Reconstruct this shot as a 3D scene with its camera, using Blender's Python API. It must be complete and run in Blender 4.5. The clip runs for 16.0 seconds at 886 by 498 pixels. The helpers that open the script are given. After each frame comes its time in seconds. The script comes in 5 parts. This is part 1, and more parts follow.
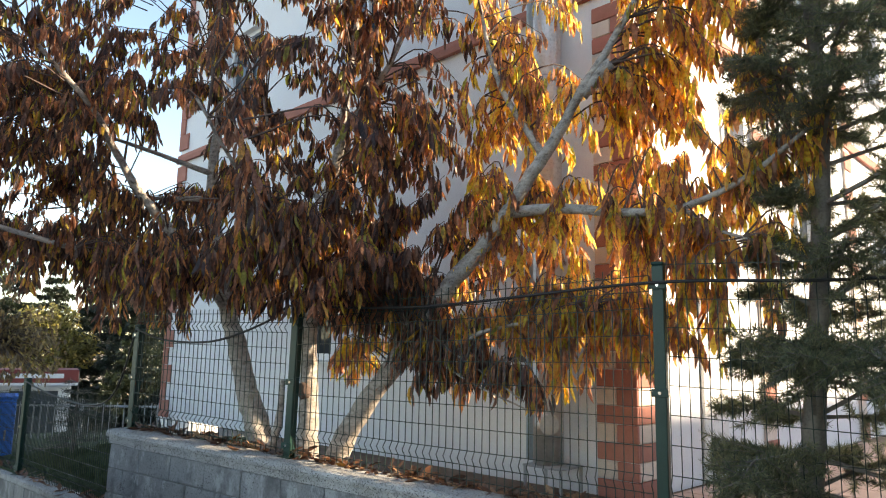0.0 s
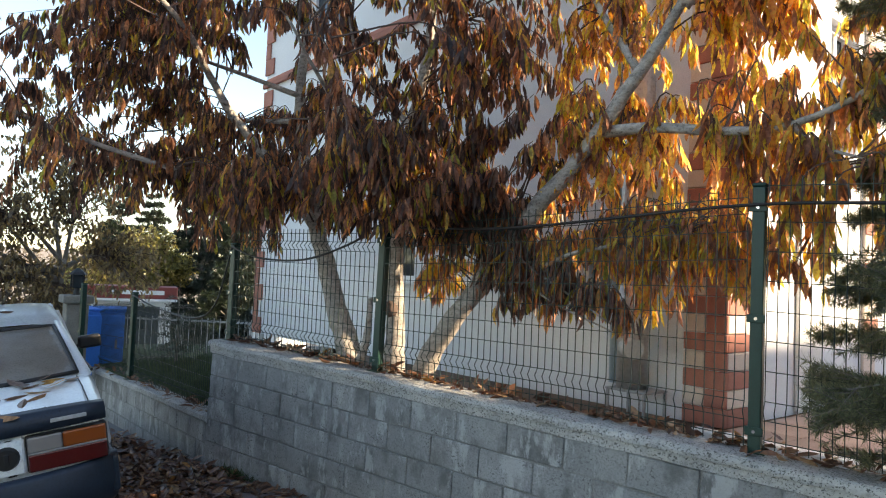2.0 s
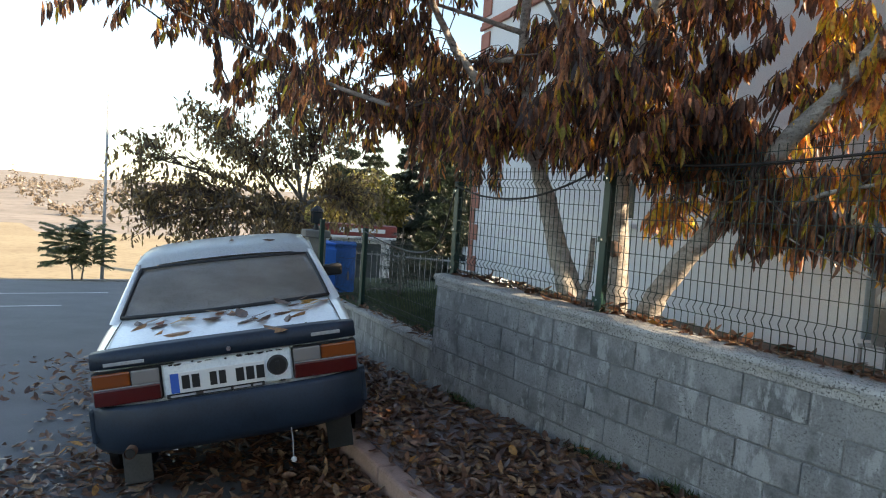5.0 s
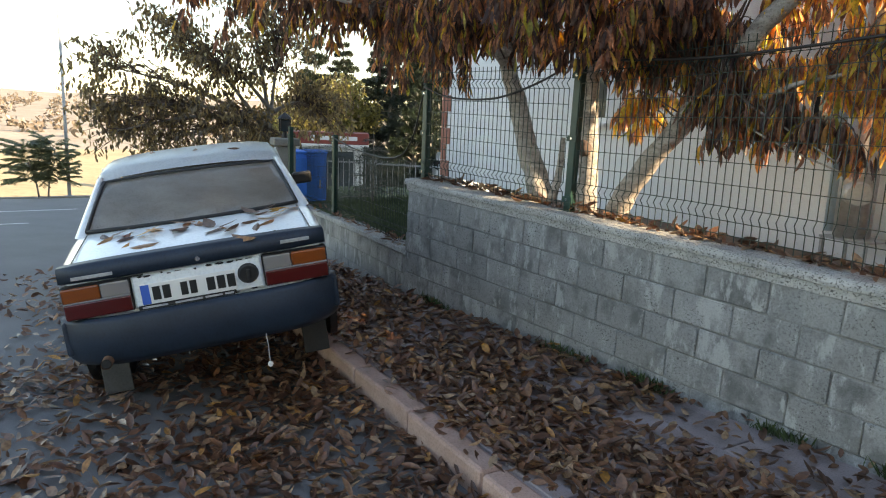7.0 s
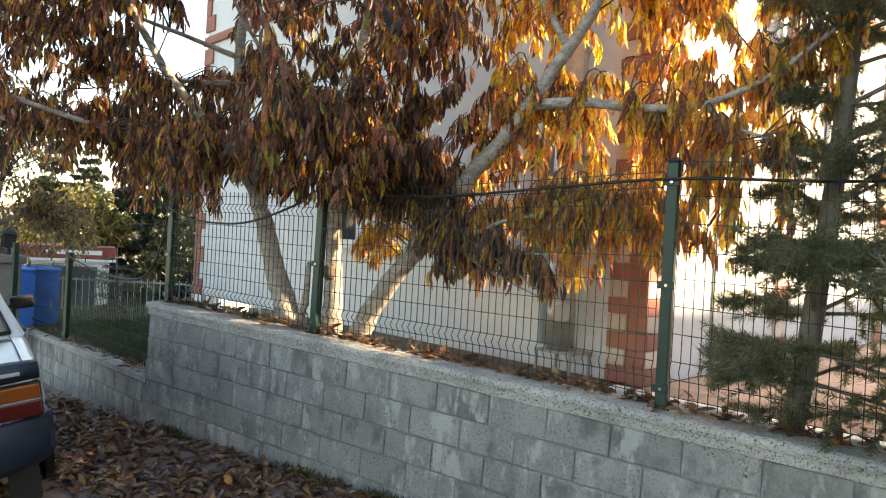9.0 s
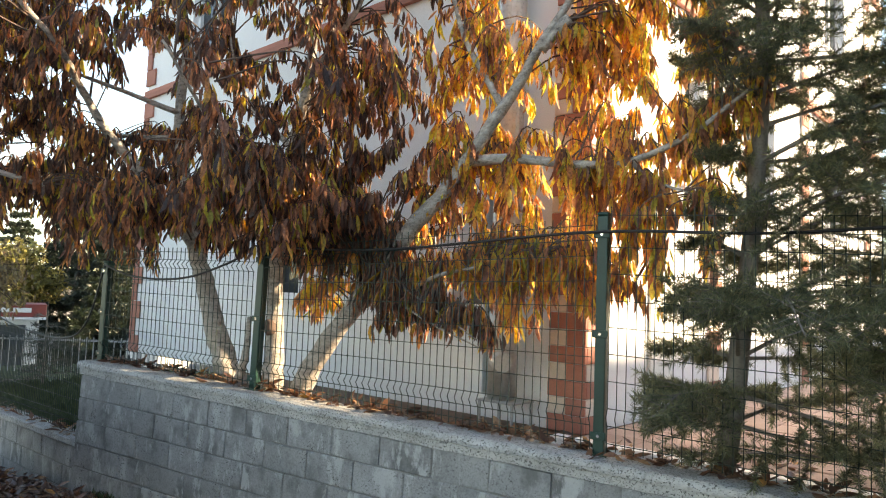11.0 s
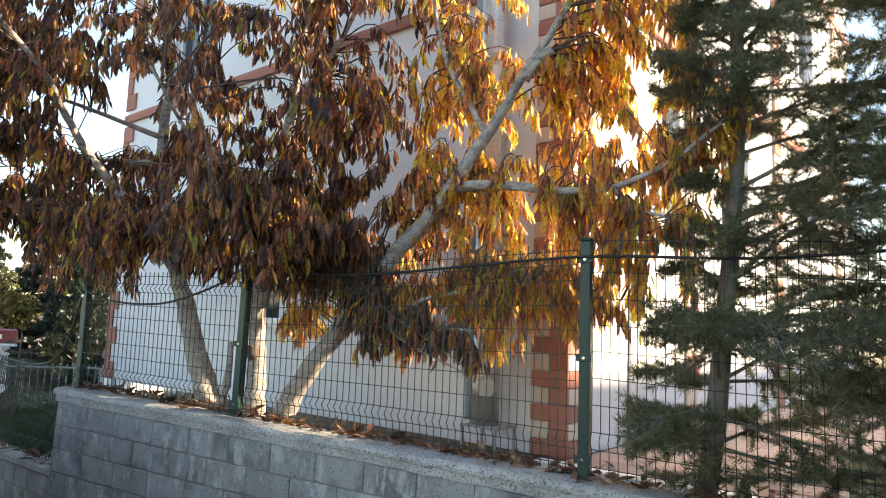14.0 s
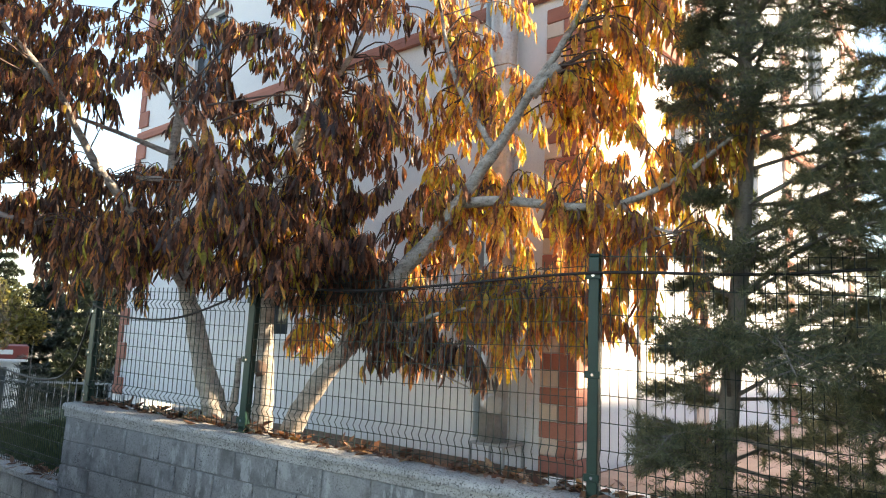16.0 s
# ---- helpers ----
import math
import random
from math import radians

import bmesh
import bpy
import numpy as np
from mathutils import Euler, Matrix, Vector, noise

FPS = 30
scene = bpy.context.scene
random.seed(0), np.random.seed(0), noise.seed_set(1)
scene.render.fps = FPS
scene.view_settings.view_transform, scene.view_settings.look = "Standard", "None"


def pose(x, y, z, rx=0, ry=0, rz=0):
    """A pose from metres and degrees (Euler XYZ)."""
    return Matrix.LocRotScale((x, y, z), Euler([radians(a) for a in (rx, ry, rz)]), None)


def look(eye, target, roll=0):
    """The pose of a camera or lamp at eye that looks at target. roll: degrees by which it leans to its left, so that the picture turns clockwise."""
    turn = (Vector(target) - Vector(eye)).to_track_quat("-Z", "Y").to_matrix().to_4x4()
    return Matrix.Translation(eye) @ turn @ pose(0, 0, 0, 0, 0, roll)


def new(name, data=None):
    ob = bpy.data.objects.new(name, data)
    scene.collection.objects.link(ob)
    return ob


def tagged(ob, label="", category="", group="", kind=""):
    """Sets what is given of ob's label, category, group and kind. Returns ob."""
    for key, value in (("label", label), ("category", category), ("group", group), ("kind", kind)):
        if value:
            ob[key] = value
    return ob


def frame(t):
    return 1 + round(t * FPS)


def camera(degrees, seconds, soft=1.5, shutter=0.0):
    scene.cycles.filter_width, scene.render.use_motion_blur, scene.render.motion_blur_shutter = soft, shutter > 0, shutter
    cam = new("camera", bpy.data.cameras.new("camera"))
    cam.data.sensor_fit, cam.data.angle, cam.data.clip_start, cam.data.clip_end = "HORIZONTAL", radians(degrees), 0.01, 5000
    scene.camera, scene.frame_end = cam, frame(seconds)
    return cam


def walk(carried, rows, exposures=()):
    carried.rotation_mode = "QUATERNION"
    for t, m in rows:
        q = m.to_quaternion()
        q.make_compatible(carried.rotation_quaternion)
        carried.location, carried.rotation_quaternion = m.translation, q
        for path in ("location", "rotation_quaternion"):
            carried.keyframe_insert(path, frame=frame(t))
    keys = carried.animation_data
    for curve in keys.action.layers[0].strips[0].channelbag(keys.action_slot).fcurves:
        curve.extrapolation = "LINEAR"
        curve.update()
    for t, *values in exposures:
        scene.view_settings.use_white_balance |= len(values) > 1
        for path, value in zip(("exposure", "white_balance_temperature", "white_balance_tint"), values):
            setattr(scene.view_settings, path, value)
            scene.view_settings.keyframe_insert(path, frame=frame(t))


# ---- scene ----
cam = camera(65.5, 16.0, 1.1)
PATH = [
    (0, (0.197, -0.15, 1.834), (-0.83, 1.54, 2.135), 1.1),
    (0.5, (0.192, -0.149, 1.831), (-0.853, 1.536, 2.1), 1.5),
    (1, (0.168, -0.155, 1.807), (-0.919, 1.515, 1.981), 1.6),
    (1.5, (0.147, -0.149, 1.794), (-0.998, 1.487, 1.906), 2.0),
    (2, (0.139, -0.17, 1.783), (-1.079, 1.413, 1.871), 2.4),
    (2.5, (0.131, -0.191, 1.777), (-1.172, 1.325, 1.841), 2.5),
    (3, (0.122, -0.198, 1.771), (-1.249, 1.258, 1.813), 2.8),
    (3.5, (0.092, -0.211, 1.767), (-1.338, 1.187, 1.778), 3.3),
    (4, (0.079, -0.25, 1.763), (-1.435, 1.057, 1.774), 3.4),
    (4.5, (0.052, -0.281, 1.752), (-1.522, 0.953, 1.723), 3.8),
    (4.7, (0.035, -0.28, 1.737), (-1.57, 0.912, 1.685), 3.7),
    (6.8, (0.046, -0.225, 1.69), (-1.523, 0.95, 1.292), 2.2),
    (7, (0.056, -0.228, 1.699), (-1.489, 0.988, 1.333), 2.2),
    (7.5, (0.074, -0.219, 1.716), (-1.392, 1.108, 1.419), 2.4),
    (8, (0.17, -0.22, 1.75), (-1.208, 1.216, 1.554), 2.5),
    (8.5, (0.258, -0.241, 1.79), (-0.955, 1.346, 1.681), 3.7),
    (9, (0.309, -0.244, 1.806), (-0.785, 1.43, 1.794), 3.1),
    (9.5, (0.346, -0.264, 1.819), (-0.726, 1.424, 1.846), 2.6),
    (10, (0.372, -0.255, 1.827), (-0.642, 1.468, 1.899), 2.4),
    (10.2, (0.384, -0.258, 1.829), (-0.614, 1.473, 1.918), 2.4),
    (12.5, (0.364, -0.334, 1.817), (-0.568, 1.426, 2.002), 2.0),
    (13, (0.364, -0.335, 1.813), (-0.555, 1.43, 2.009), 2.2),
    (13.5, (0.358, -0.343, 1.809), (-0.561, 1.421, 2.016), 2.1),
    (14, (0.358, -0.344, 1.818), (-0.549, 1.426, 2.033), 2.1),
    (14.5, (0.359, -0.327, 1.813), (-0.544, 1.44, 2.057), 2.0),
    (15, (0.369, -0.343, 1.815), (-0.541, 1.42, 2.07), 2.0),
    (15.5, (0.362, -0.346, 1.823), (-0.562, 1.41, 2.075), 2.1),
    (16, (0.366, -0.336, 1.811), (-0.564, 1.415, 2.074), 2.3),
]
walk(cam, [(t, look(eye, target, roll)) for t, eye, target, roll in PATH], [(0, 1.55, 7800, 10), (3, 1.42, 7750, 10), (4.5, 1.3, 7700, 10), (7, 1.7, 8600, 10), (8, 1.92, 9200, 10), (9.5, 1.95, 9200, 10), (12.5, 1.84, 8000, 10), (16, 1.8, 7850, 10)])

# ---- world and sun ----
SUN_AZ, SUN_EL = 64.5, 25.0          # degrees clockwise from +y, degrees above the horizon
w = bpy.data.worlds.new("sky")
scene.world = w
w.use_nodes = True
sky = w.node_tree.nodes.new("ShaderNodeTexSky")
sky.sky_type, sky.sun_disc = "NISHITA", False
sky.sun_elevation, sky.sun_rotation = radians(SUN_EL), radians(SUN_AZ)
sky.air_density, sky.dust_density, sky.ozone_density = 1.0, 0.3, 1.5
w.node_tree.links.new(sky.outputs[0], w.node_tree.nodes["Background"].inputs[0])
w.node_tree.nodes["Background"].inputs[1].default_value = 0.15
sun = new("sun", bpy.data.lights.new("sun", "SUN"))
sun.data.energy, sun.data.angle, sun.data.color = 5.0, radians(0.6), (1.0, 0.86, 0.68)
sun.matrix_basis = pose(0, 0, 20, 90 - SUN_EL, 0, 180 - SUN_AZ)


# ---- materials ----
def principled(name):
    k = bpy.data.materials.new(name)
    k.use_nodes = True
    return k, k.node_tree, k.node_tree.nodes["Principled BSDF"]


def node(nt, kind, **values):
    n = nt.nodes.new(kind)
    for key, value in values.items():
        n.inputs[key].default_value = value
    return n


def ramp(nt, fac, stops):
    n = nt.nodes.new("ShaderNodeValToRGB")
    e = n.color_ramp.elements
    while len(e) < len(stops):
        e.new(0.5)
    for el, (p, c) in zip(e, stops):
        el.position, el.color = p, (*c, 1)
    nt.links.new(fac, n.inputs[0])
    return n.outputs[0]


def mix(nt, fac, a, b):
    n = nt.nodes.new("ShaderNodeMix")
    n.data_type = "RGBA"
    for sock, v in ((n.inputs[0], fac), (n.inputs[6], a), (n.inputs[7], b)):
        if isinstance(v, bpy.types.NodeSocket):
            nt.links.new(v, sock)
        else:
            sock.default_value = v if isinstance(v, float) else (*v, 1)
    return n.outputs[2]


def bump(nt, bsdf, height, strength, distance):
    n = node(nt, "ShaderNodeBump", Strength=strength, Distance=distance)
    nt.links.new(height, n.inputs["Height"])
    nt.links.new(n.outputs[0], bsdf.inputs["Normal"])


def surface(name, light, dark, scale=4.0, fine=60.0, rough=0.8, relief=0.3, depth=0.004, vary=0.0, metal=0.0, speck=None, stretch=(1, 1, 1)):
    """A two-scale mottled surface: light and dark colours in broad patches, fine grain, relief, and a shift from object to object."""
    k, nt, b = principled(name)
    co = nt.nodes.new("ShaderNodeTexCoord").outputs["Object"]
    geo = nt.nodes.new("ShaderNodeNewGeometry").outputs["Position"]
    mp = node(nt, "ShaderNodeMapping", Scale=stretch)
    nt.links.new(geo, mp.inputs[0])
    broad = node(nt, "ShaderNodeTexNoise", Scale=scale, Detail=5.0, Roughness=0.6)
    grain = node(nt, "ShaderNodeTexNoise", Scale=fine, Detail=3.0, Roughness=0.7)
    nt.links.new(mp.outputs[0], broad.inputs[0])
    nt.links.new(geo, grain.inputs[0])
    col = ramp(nt, broad.outputs[0], [(0.35, dark), (0.65, light)])
    g = ramp(nt, grain.outputs[0], [(0.3, tuple(c * 0.72 for c in dark)), (0.5, light), (0.72, tuple(min(1, c * 1.15) for c in light))])
    col = mix(nt, 0.45, col, g)
    if speck:
        v = node(nt, "ShaderNodeTexNoise", Scale=fine * 2.2, Detail=2.0)
        nt.links.new(geo, v.inputs[0])
        m = ramp(nt, v.outputs[0], [(0.56, (0, 0, 0)), (0.64, (1, 1, 1))])
        col = mix(nt, m, col, speck)
    if vary:
        r = nt.nodes.new("ShaderNodeObjectInfo").outputs["Random"]
        f = ramp(nt, r, [(0.0, (1 - vary,) * 3), (1.0, (1 + vary,) * 3)])
        n = nt.nodes.new("ShaderNodeMix")
        n.data_type, n.blend_type = "RGBA", "MULTIPLY"
        n.inputs[0].default_value = 1.0
        nt.links.new(col, n.inputs[6])
        nt.links.new(f, n.inputs[7])
        col = n.outputs[2]
    nt.links.new(col, b.inputs["Base Color"])
    b.inputs["Roughness"].default_value, b.inputs["Metallic"].default_value = rough, metal
    if relief:
        h = mix(nt, 0.5, broad.outputs[0], grain.outputs[0])
        bump(nt, b, h, relief, depth)
    return k


def weathered(k):
    """Worn block faces: dull stained patches, pale cement skim in broken areas, and exposed pebbly pits."""
    nt = k.node_tree
    b = nt.nodes["Principled BSDF"]
    old = b.inputs["Base Color"].links[0].from_socket
    pos = nt.nodes.new("ShaderNodeNewGeometry").outputs["Position"]
    rnd = nt.nodes.new("ShaderNodeObjectInfo").outputs["Random"]
    shift = nt.nodes.new("ShaderNodeVectorMath")
    shift.operation = "ADD"
    off = nt.nodes.new("ShaderNodeCombineXYZ")
    nt.links.new(rnd, off.inputs[1])
    nt.links.new(pos, shift.inputs[0])
    nt.links.new(off.outputs[0], shift.inputs[1])
    mp = node(nt, "ShaderNodeMapping", Scale=(1.4, 0.5, 1.0))
    nt.links.new(shift.outputs[0], mp.inputs[0])
    stain = node(nt, "ShaderNodeTexNoise", Scale=3.2, Detail=6.0, Roughness=0.66)
    nt.links.new(mp.outputs[0], stain.inputs[0])
    m = ramp(nt, stain.outputs[0], [(0.50, (0, 0, 0)), (0.64, (0.8, 0.8, 0.8))])
    col = mix(nt, m, old, (0.12, 0.12, 0.118))
    mp2 = node(nt, "ShaderNodeMapping", Scale=(2.6, 0.5, 1.0), Location=(7.3, 2.1, 4.0))
    nt.links.new(shift.outputs[0], mp2.inputs[0])
    skim = node(nt, "ShaderNodeTexNoise", Scale=2.6, Detail=8.0, Roughness=0.72)
    nt.links.new(mp2.outputs[0], skim.inputs[0])
    m2 = ramp(nt, skim.outputs[0], [(0.53, (0, 0, 0)), (0.60, (0.75, 0.75, 0.75))])
    col = mix(nt, m2, col, (0.46, 0.465, 0.46))
    pit = node(nt, "ShaderNodeTexNoise", Scale=62.0, Detail=4.0, Roughness=0.7)
    nt.links.new(pos, pit.inputs["Vector"])
    m3 = ramp(nt, pit.outputs[0], [(0.38, (0.95, 0.95, 0.95)), (0.45, (0, 0, 0))])
    patch = ramp(nt, stain.outputs[0], [(0.40, (1, 1, 1)), (0.50, (0.1, 0.1, 0.1))])
    mm = nt.nodes.new("ShaderNodeMath")
    mm.operation = "MULTIPLY"
    nt.links.new(m3, mm.inputs[0])
    nt.links.new(patch, mm.inputs[1])
    col = mix(nt, mm.outputs[0], col, (0.08, 0.077, 0.073))
    nt.links.new(col, b.inputs["Base Color"])


def leaf_material(name, stops, per_object=False, glow=0.5, thin=1.7):
    """Thin leaves: colour by leaf, vein-scale mottling, half of the light let through by default, brightened by thin.
    """
    k, nt, b = principled(name)
    if per_object:
        r = nt.nodes.new("ShaderNodeObjectInfo").outputs["Random"]
    else:
        r = nt.nodes.new("ShaderNodeNewGeometry").outputs["Random Per Island"]
    col = ramp(nt, r, stops)
    pos = nt.nodes.new("ShaderNodeNewGeometry").outputs["Position"]
    n = node(nt, "ShaderNodeTexNoise", Scale=45.0, Detail=3.0)
    nt.links.new(pos, n.inputs[0])
    m = ramp(nt, n.outputs[0], [(0.35, (0.5, 0.42, 0.4)), (0.65, (1.15, 1.1, 1.0))])
    mul = nt.nodes.new("ShaderNodeMix")
    mul.data_type, mul.blend_type = "RGBA", "MULTIPLY"
    mul.inputs[0].default_value = 0.8
    nt.links.new(col, mul.inputs[6])
    nt.links.new(m, mul.inputs[7])
    nt.links.new(mul.outputs[2], b.inputs["Base Color"])
    b.inputs["Roughness"].default_value = 0.38
    b.inputs["Specular IOR Level"].default_value = 0.75
    t = nt.nodes.new("ShaderNodeBsdfTranslucent")
    hue = node(nt, "ShaderNodeHueSaturation", Saturation=1.04, Value=thin)
    nt.links.new(mul.outputs[2], hue.inputs["Color"])
    nt.links.new(hue.outputs[0], t.inputs[0])
    ms = nt.nodes.new("ShaderNodeMixShader")
    ms.inputs[0].default_value = glow
    nt.links.new(b.outputs[0], ms.inputs[1])
    nt.links.new(t.outputs[0], ms.inputs[2])
    nt.links.new(ms.outputs[0], nt.nodes["Material Output"].inputs[0])
    return k


def plain(name, col, rough=0.5, metal=0.0, coat=0.0, trans=0.0):
    k, nt, b = principled(name)
    b.inputs["Base Color"].default_value = (*col, 1)
    b.inputs["Roughness"].default_value, b.inputs["Metallic"].default_value = rough, metal
    b.inputs["Coat Weight"].default_value, b.inputs["Transmission Weight"].default_value = coat, trans
    return k


ASPHALT = surface("asphalt", (0.17, 0.172, 0.18), (0.11, 0.112, 0.12), 1.2, 140, 0.85, 0.5, 0.004, speck=(0.2, 0.2, 0.2))
FIELD = surface("dry_field", (0.42, 0.33, 0.2), (0.3, 0.22, 0.13), 0.12, 2.0, 0.95, 0.3, 0.1)
SCRUB = surface("scrub_hill", (0.36, 0.30, 0.25), (0.17, 0.15, 0.12), 0.05, 0.35, 0.95, 0.3, 0.5)
PAVER = surface("paver_stone", (0.33, 0.28, 0.29), (0.21, 0.175, 0.18), 3, 90, 0.85, 0.4, 0.003, vary=0.15)
KERB = surface("kerb_concrete", (0.50, 0.34, 0.29), (0.34, 0.22, 0.19), 5, 80, 0.85, 0.5, 0.004, vary=0.12)
BLOCK = surface("concrete_block", (0.32, 0.322, 0.318), (0.19, 0.192, 0.19), 3.5, 70, 0.92, 1.0, 0.012, vary=0.1)
weathered(BLOCK)
MORTAR = surface("mortar", (0.27, 0.268, 0.26), (0.11, 0.109, 0.105), 2.6, 120, 0.95, 0.6, 0.005)
CAPSTONE = surface("coping_concrete", (0.50, 0.495, 0.48), (0.22, 0.218, 0.21), 4, 42, 0.92, 1.0, 0.02, speck=(0.12, 0.117, 0.112))
SOIL = surface("garden_soil", (0.2, 0.13, 0.09), (0.09, 0.06, 0.045), 5, 70, 0.95, 0.6, 0.02)
GRASS = surface("lawn", (0.05, 0.075, 0.025), (0.025, 0.04, 0.014), 3, 110, 0.95, 0.8, 0.03)
BLADE = surface("grass_blade", (0.06, 0.095, 0.03), (0.03, 0.05, 0.016), 3, 60, 0.8, 0, 0)
YARD = surface("yard_paving", (0.42, 0.30, 0.25), (0.3, 0.2, 0.165), 4, 60, 0.85, 0.4, 0.004, vary=0.1)
# White render, its faint blue standing in for skylight.
PLASTER = surface("white_render", (0.80, 0.815, 0.84), (0.72, 0.735, 0.76), 0.9, 150, 0.9, 0.25, 0.002)
BRICKRED = surface("red_render", (0.45, 0.19, 0.145), (0.34, 0.135, 0.10), 6, 120, 0.85, 0.3, 0.002, vary=0.1)
CREAM = surface("cream_render", (0.72, 0.62, 0.54), (0.62, 0.52, 0.44), 6, 120, 0.85, 0.3, 0.002, vary=0.08)
ROOFTILE = surface("roof_tile", (0.35, 0.13, 0.08), (0.22, 0.08, 0.05), 4, 50, 0.85, 0.4, 0.01)
FRAMEWHITE = plain("window_frame_white", (0.75, 0.76, 0.78), 0.35)
GLASSDARK = plain("window_glass", (0.03, 0.04, 0.05), 0.06)
GREEN = surface("green_powder_coat", (0.005, 0.042, 0.032), (0.003, 0.026, 0.02), 8, 120, 0.42, 0.1, 0.001)
WIRE = plain("green_wire", (0.006, 0.022, 0.017), 0.5)
STEEL = surface("flue_steel", (0.60, 0.585, 0.57), (0.44, 0.42, 0.40), 2.5, 40, 0.5, 0.05, 0.002, metal=0.75, stretch=(1, 1, 4))
PIPEBLUE = surface("pale_blue_pipe", (0.42, 0.53, 0.62), (0.34, 0.44, 0.54), 3, 80, 0.45, 0.05, 0.001)
RUST = surface("rusty_iron", (0.24, 0.12, 0.07), (0.11, 0.06, 0.04), 10, 90, 0.85, 0.4, 0.003)
BARK = surface("grey_bark", (0.50, 0.45, 0.405), (0.09, 0.072, 0.06), 7, 45, 0.88, 1.0, 0.02, stretch=(1, 1, 3.5))
FIRBARK = surface("fir_bark", (0.25, 0.225, 0.20), (0.12, 0.105, 0.095), 12, 70, 0.95, 0.9, 0.01)
TWIG = surface("twig_bark", (0.12, 0.08, 0.065), (0.06, 0.042, 0.035), 12, 70, 0.9, 0.3, 0.003)
CABLE = plain("black_cable", (0.012, 0.012, 0.013), 0.5)
# Autumn browns; the dark stops also carry shade, the pale ones sun glow.
BROWN = [(0.0, (0.055, 0.036, 0.034)), (0.36, (0.15, 0.085, 0.07)), (0.62, (0.33, 0.17, 0.115)), (0.80, (0.52, 0.24, 0.12)),
         (0.89, (0.55, 0.34, 0.08)), (0.95, (0.48, 0.42, 0.08)), (1.0, (0.22, 0.25, 0.07))]
# Own golds, paled with the glow of sun behind the leaves.
SUNGOLD = [(0.0, (0.17, 0.10, 0.085)), (0.26, (0.34, 0.19, 0.13)), (0.44, (0.56, 0.31, 0.15)), (0.58, (0.63, 0.42, 0.13)),
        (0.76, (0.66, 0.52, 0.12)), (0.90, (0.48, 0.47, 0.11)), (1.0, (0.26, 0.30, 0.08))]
LEAF = leaf_material("brown_autumn_leaf", BROWN, glow=0.58, thin=2.1)
LEAFONE = leaf_material("brown_autumn_leaf_single", BROWN, True, 0.58, 2.1)
# Let-through colour lifted past 1, so the sunlit glow is partly painted.
GOLDLEAF = leaf_material("golden_autumn_leaf", SUNGOLD, glow=0.66, thin=2.3)
GOLDONE = leaf_material("golden_autumn_leaf_single", SUNGOLD, True, 0.66, 2.3)
LITTER = leaf_material("dry_fallen_leaf", [(0.0, (0.075, 0.034, 0.022)), (0.4, (0.155, 0.072, 0.042)), (0.72, (0.25, 0.125, 0.07)), (0.86, (0.36, 0.26, 0.175)), (0.96, (0.40, 0.22, 0.10)), (1.0, (0.5, 0.25, 0.06))], glow=0.15)
LITTERONE = leaf_material("dry_fallen_leaf_single", [(0.0, (0.11, 0.06, 0.04)), (0.4, (0.24, 0.13, 0.07)), (0.65, (0.5, 0.25, 0.07)), (0.85, (0.58, 0.38, 0.10)), (1.0, (0.40, 0.12, 0.04))], True, 0.15)
NEEDLE = leaf_material("fir_needle", [(0.0, (0.085, 0.11, 0.07)), (0.6, (0.15, 0.18, 0.11)), (1.0, (0.24, 0.25, 0.14))], glow=0.52)
DARKNEEDLE = leaf_material("dark_conifer_needle", [(0.0, (0.01, 0.02, 0.012)), (1.0, (0.03, 0.05, 0.022))], glow=0.15)
OLIVE = leaf_material("olive_leaf", [(0.0, (0.13, 0.13, 0.045)), (0.6, (0.28, 0.26, 0.09)), (1.0, (0.42, 0.38, 0.13))], glow=0.45, thin=1.9)
DULL = leaf_material("dull_green_leaf", [(0.0, (0.11, 0.085, 0.055)), (0.6, (0.23, 0.175, 0.09)), (1.0, (0.38, 0.28, 0.12))], glow=0.42)
PAINT = surface("pale_blue_car_paint", (0.82, 0.87, 0.89), (0.73, 0.79, 0.83), 2.0, 60, 0.32, 0.03, 0.001)
PAINT.node_tree.nodes["Principled BSDF"].inputs["Coat Weight"].default_value = 0.5
BUMPER = surface("dark_blue_grey_plastic", (0.013, 0.028, 0.052), (0.005, 0.012, 0.024), 4, 70, 0.5, 0.1, 0.001)
RUBBER = surface("tyre_rubber", (0.03, 0.03, 0.03), (0.018, 0.018, 0.018), 12, 90, 0.85, 0.3, 0.002)
SEAL = plain("black_rubber_seal", (0.012, 0.012, 0.013), 0.5)
# Dust brown, with pale streaks standing in for reflections in the glass.
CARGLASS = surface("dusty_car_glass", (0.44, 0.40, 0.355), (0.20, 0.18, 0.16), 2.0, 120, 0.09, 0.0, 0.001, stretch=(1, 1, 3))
CHROME = plain("chrome", (0.7, 0.7, 0.7), 0.18, 1.0)
REDLENS = plain("red_lens", (0.085, 0.005, 0.005), 0.18, coat=0.6)
AMBER = plain("amber_lens", (0.24, 0.055, 0.008), 0.18, coat=0.6)
CLEARLENS = plain("smoky_clear_lens", (0.24, 0.22, 0.21), 0.18, coat=0.6)
PLATEWHITE = plain("plate_white", (0.78, 0.78, 0.76), 0.4)
PLATEBLUE = plain("plate_blue", (0.03, 0.12, 0.5), 0.4)
INK = plain("plate_black", (0.015, 0.015, 0.015), 0.45)
BINBLUE = surface("blue_painted_steel", (0.03, 0.25, 0.86), (0.02, 0.19, 0.7), 4, 60, 0.5, 0.1, 0.002)
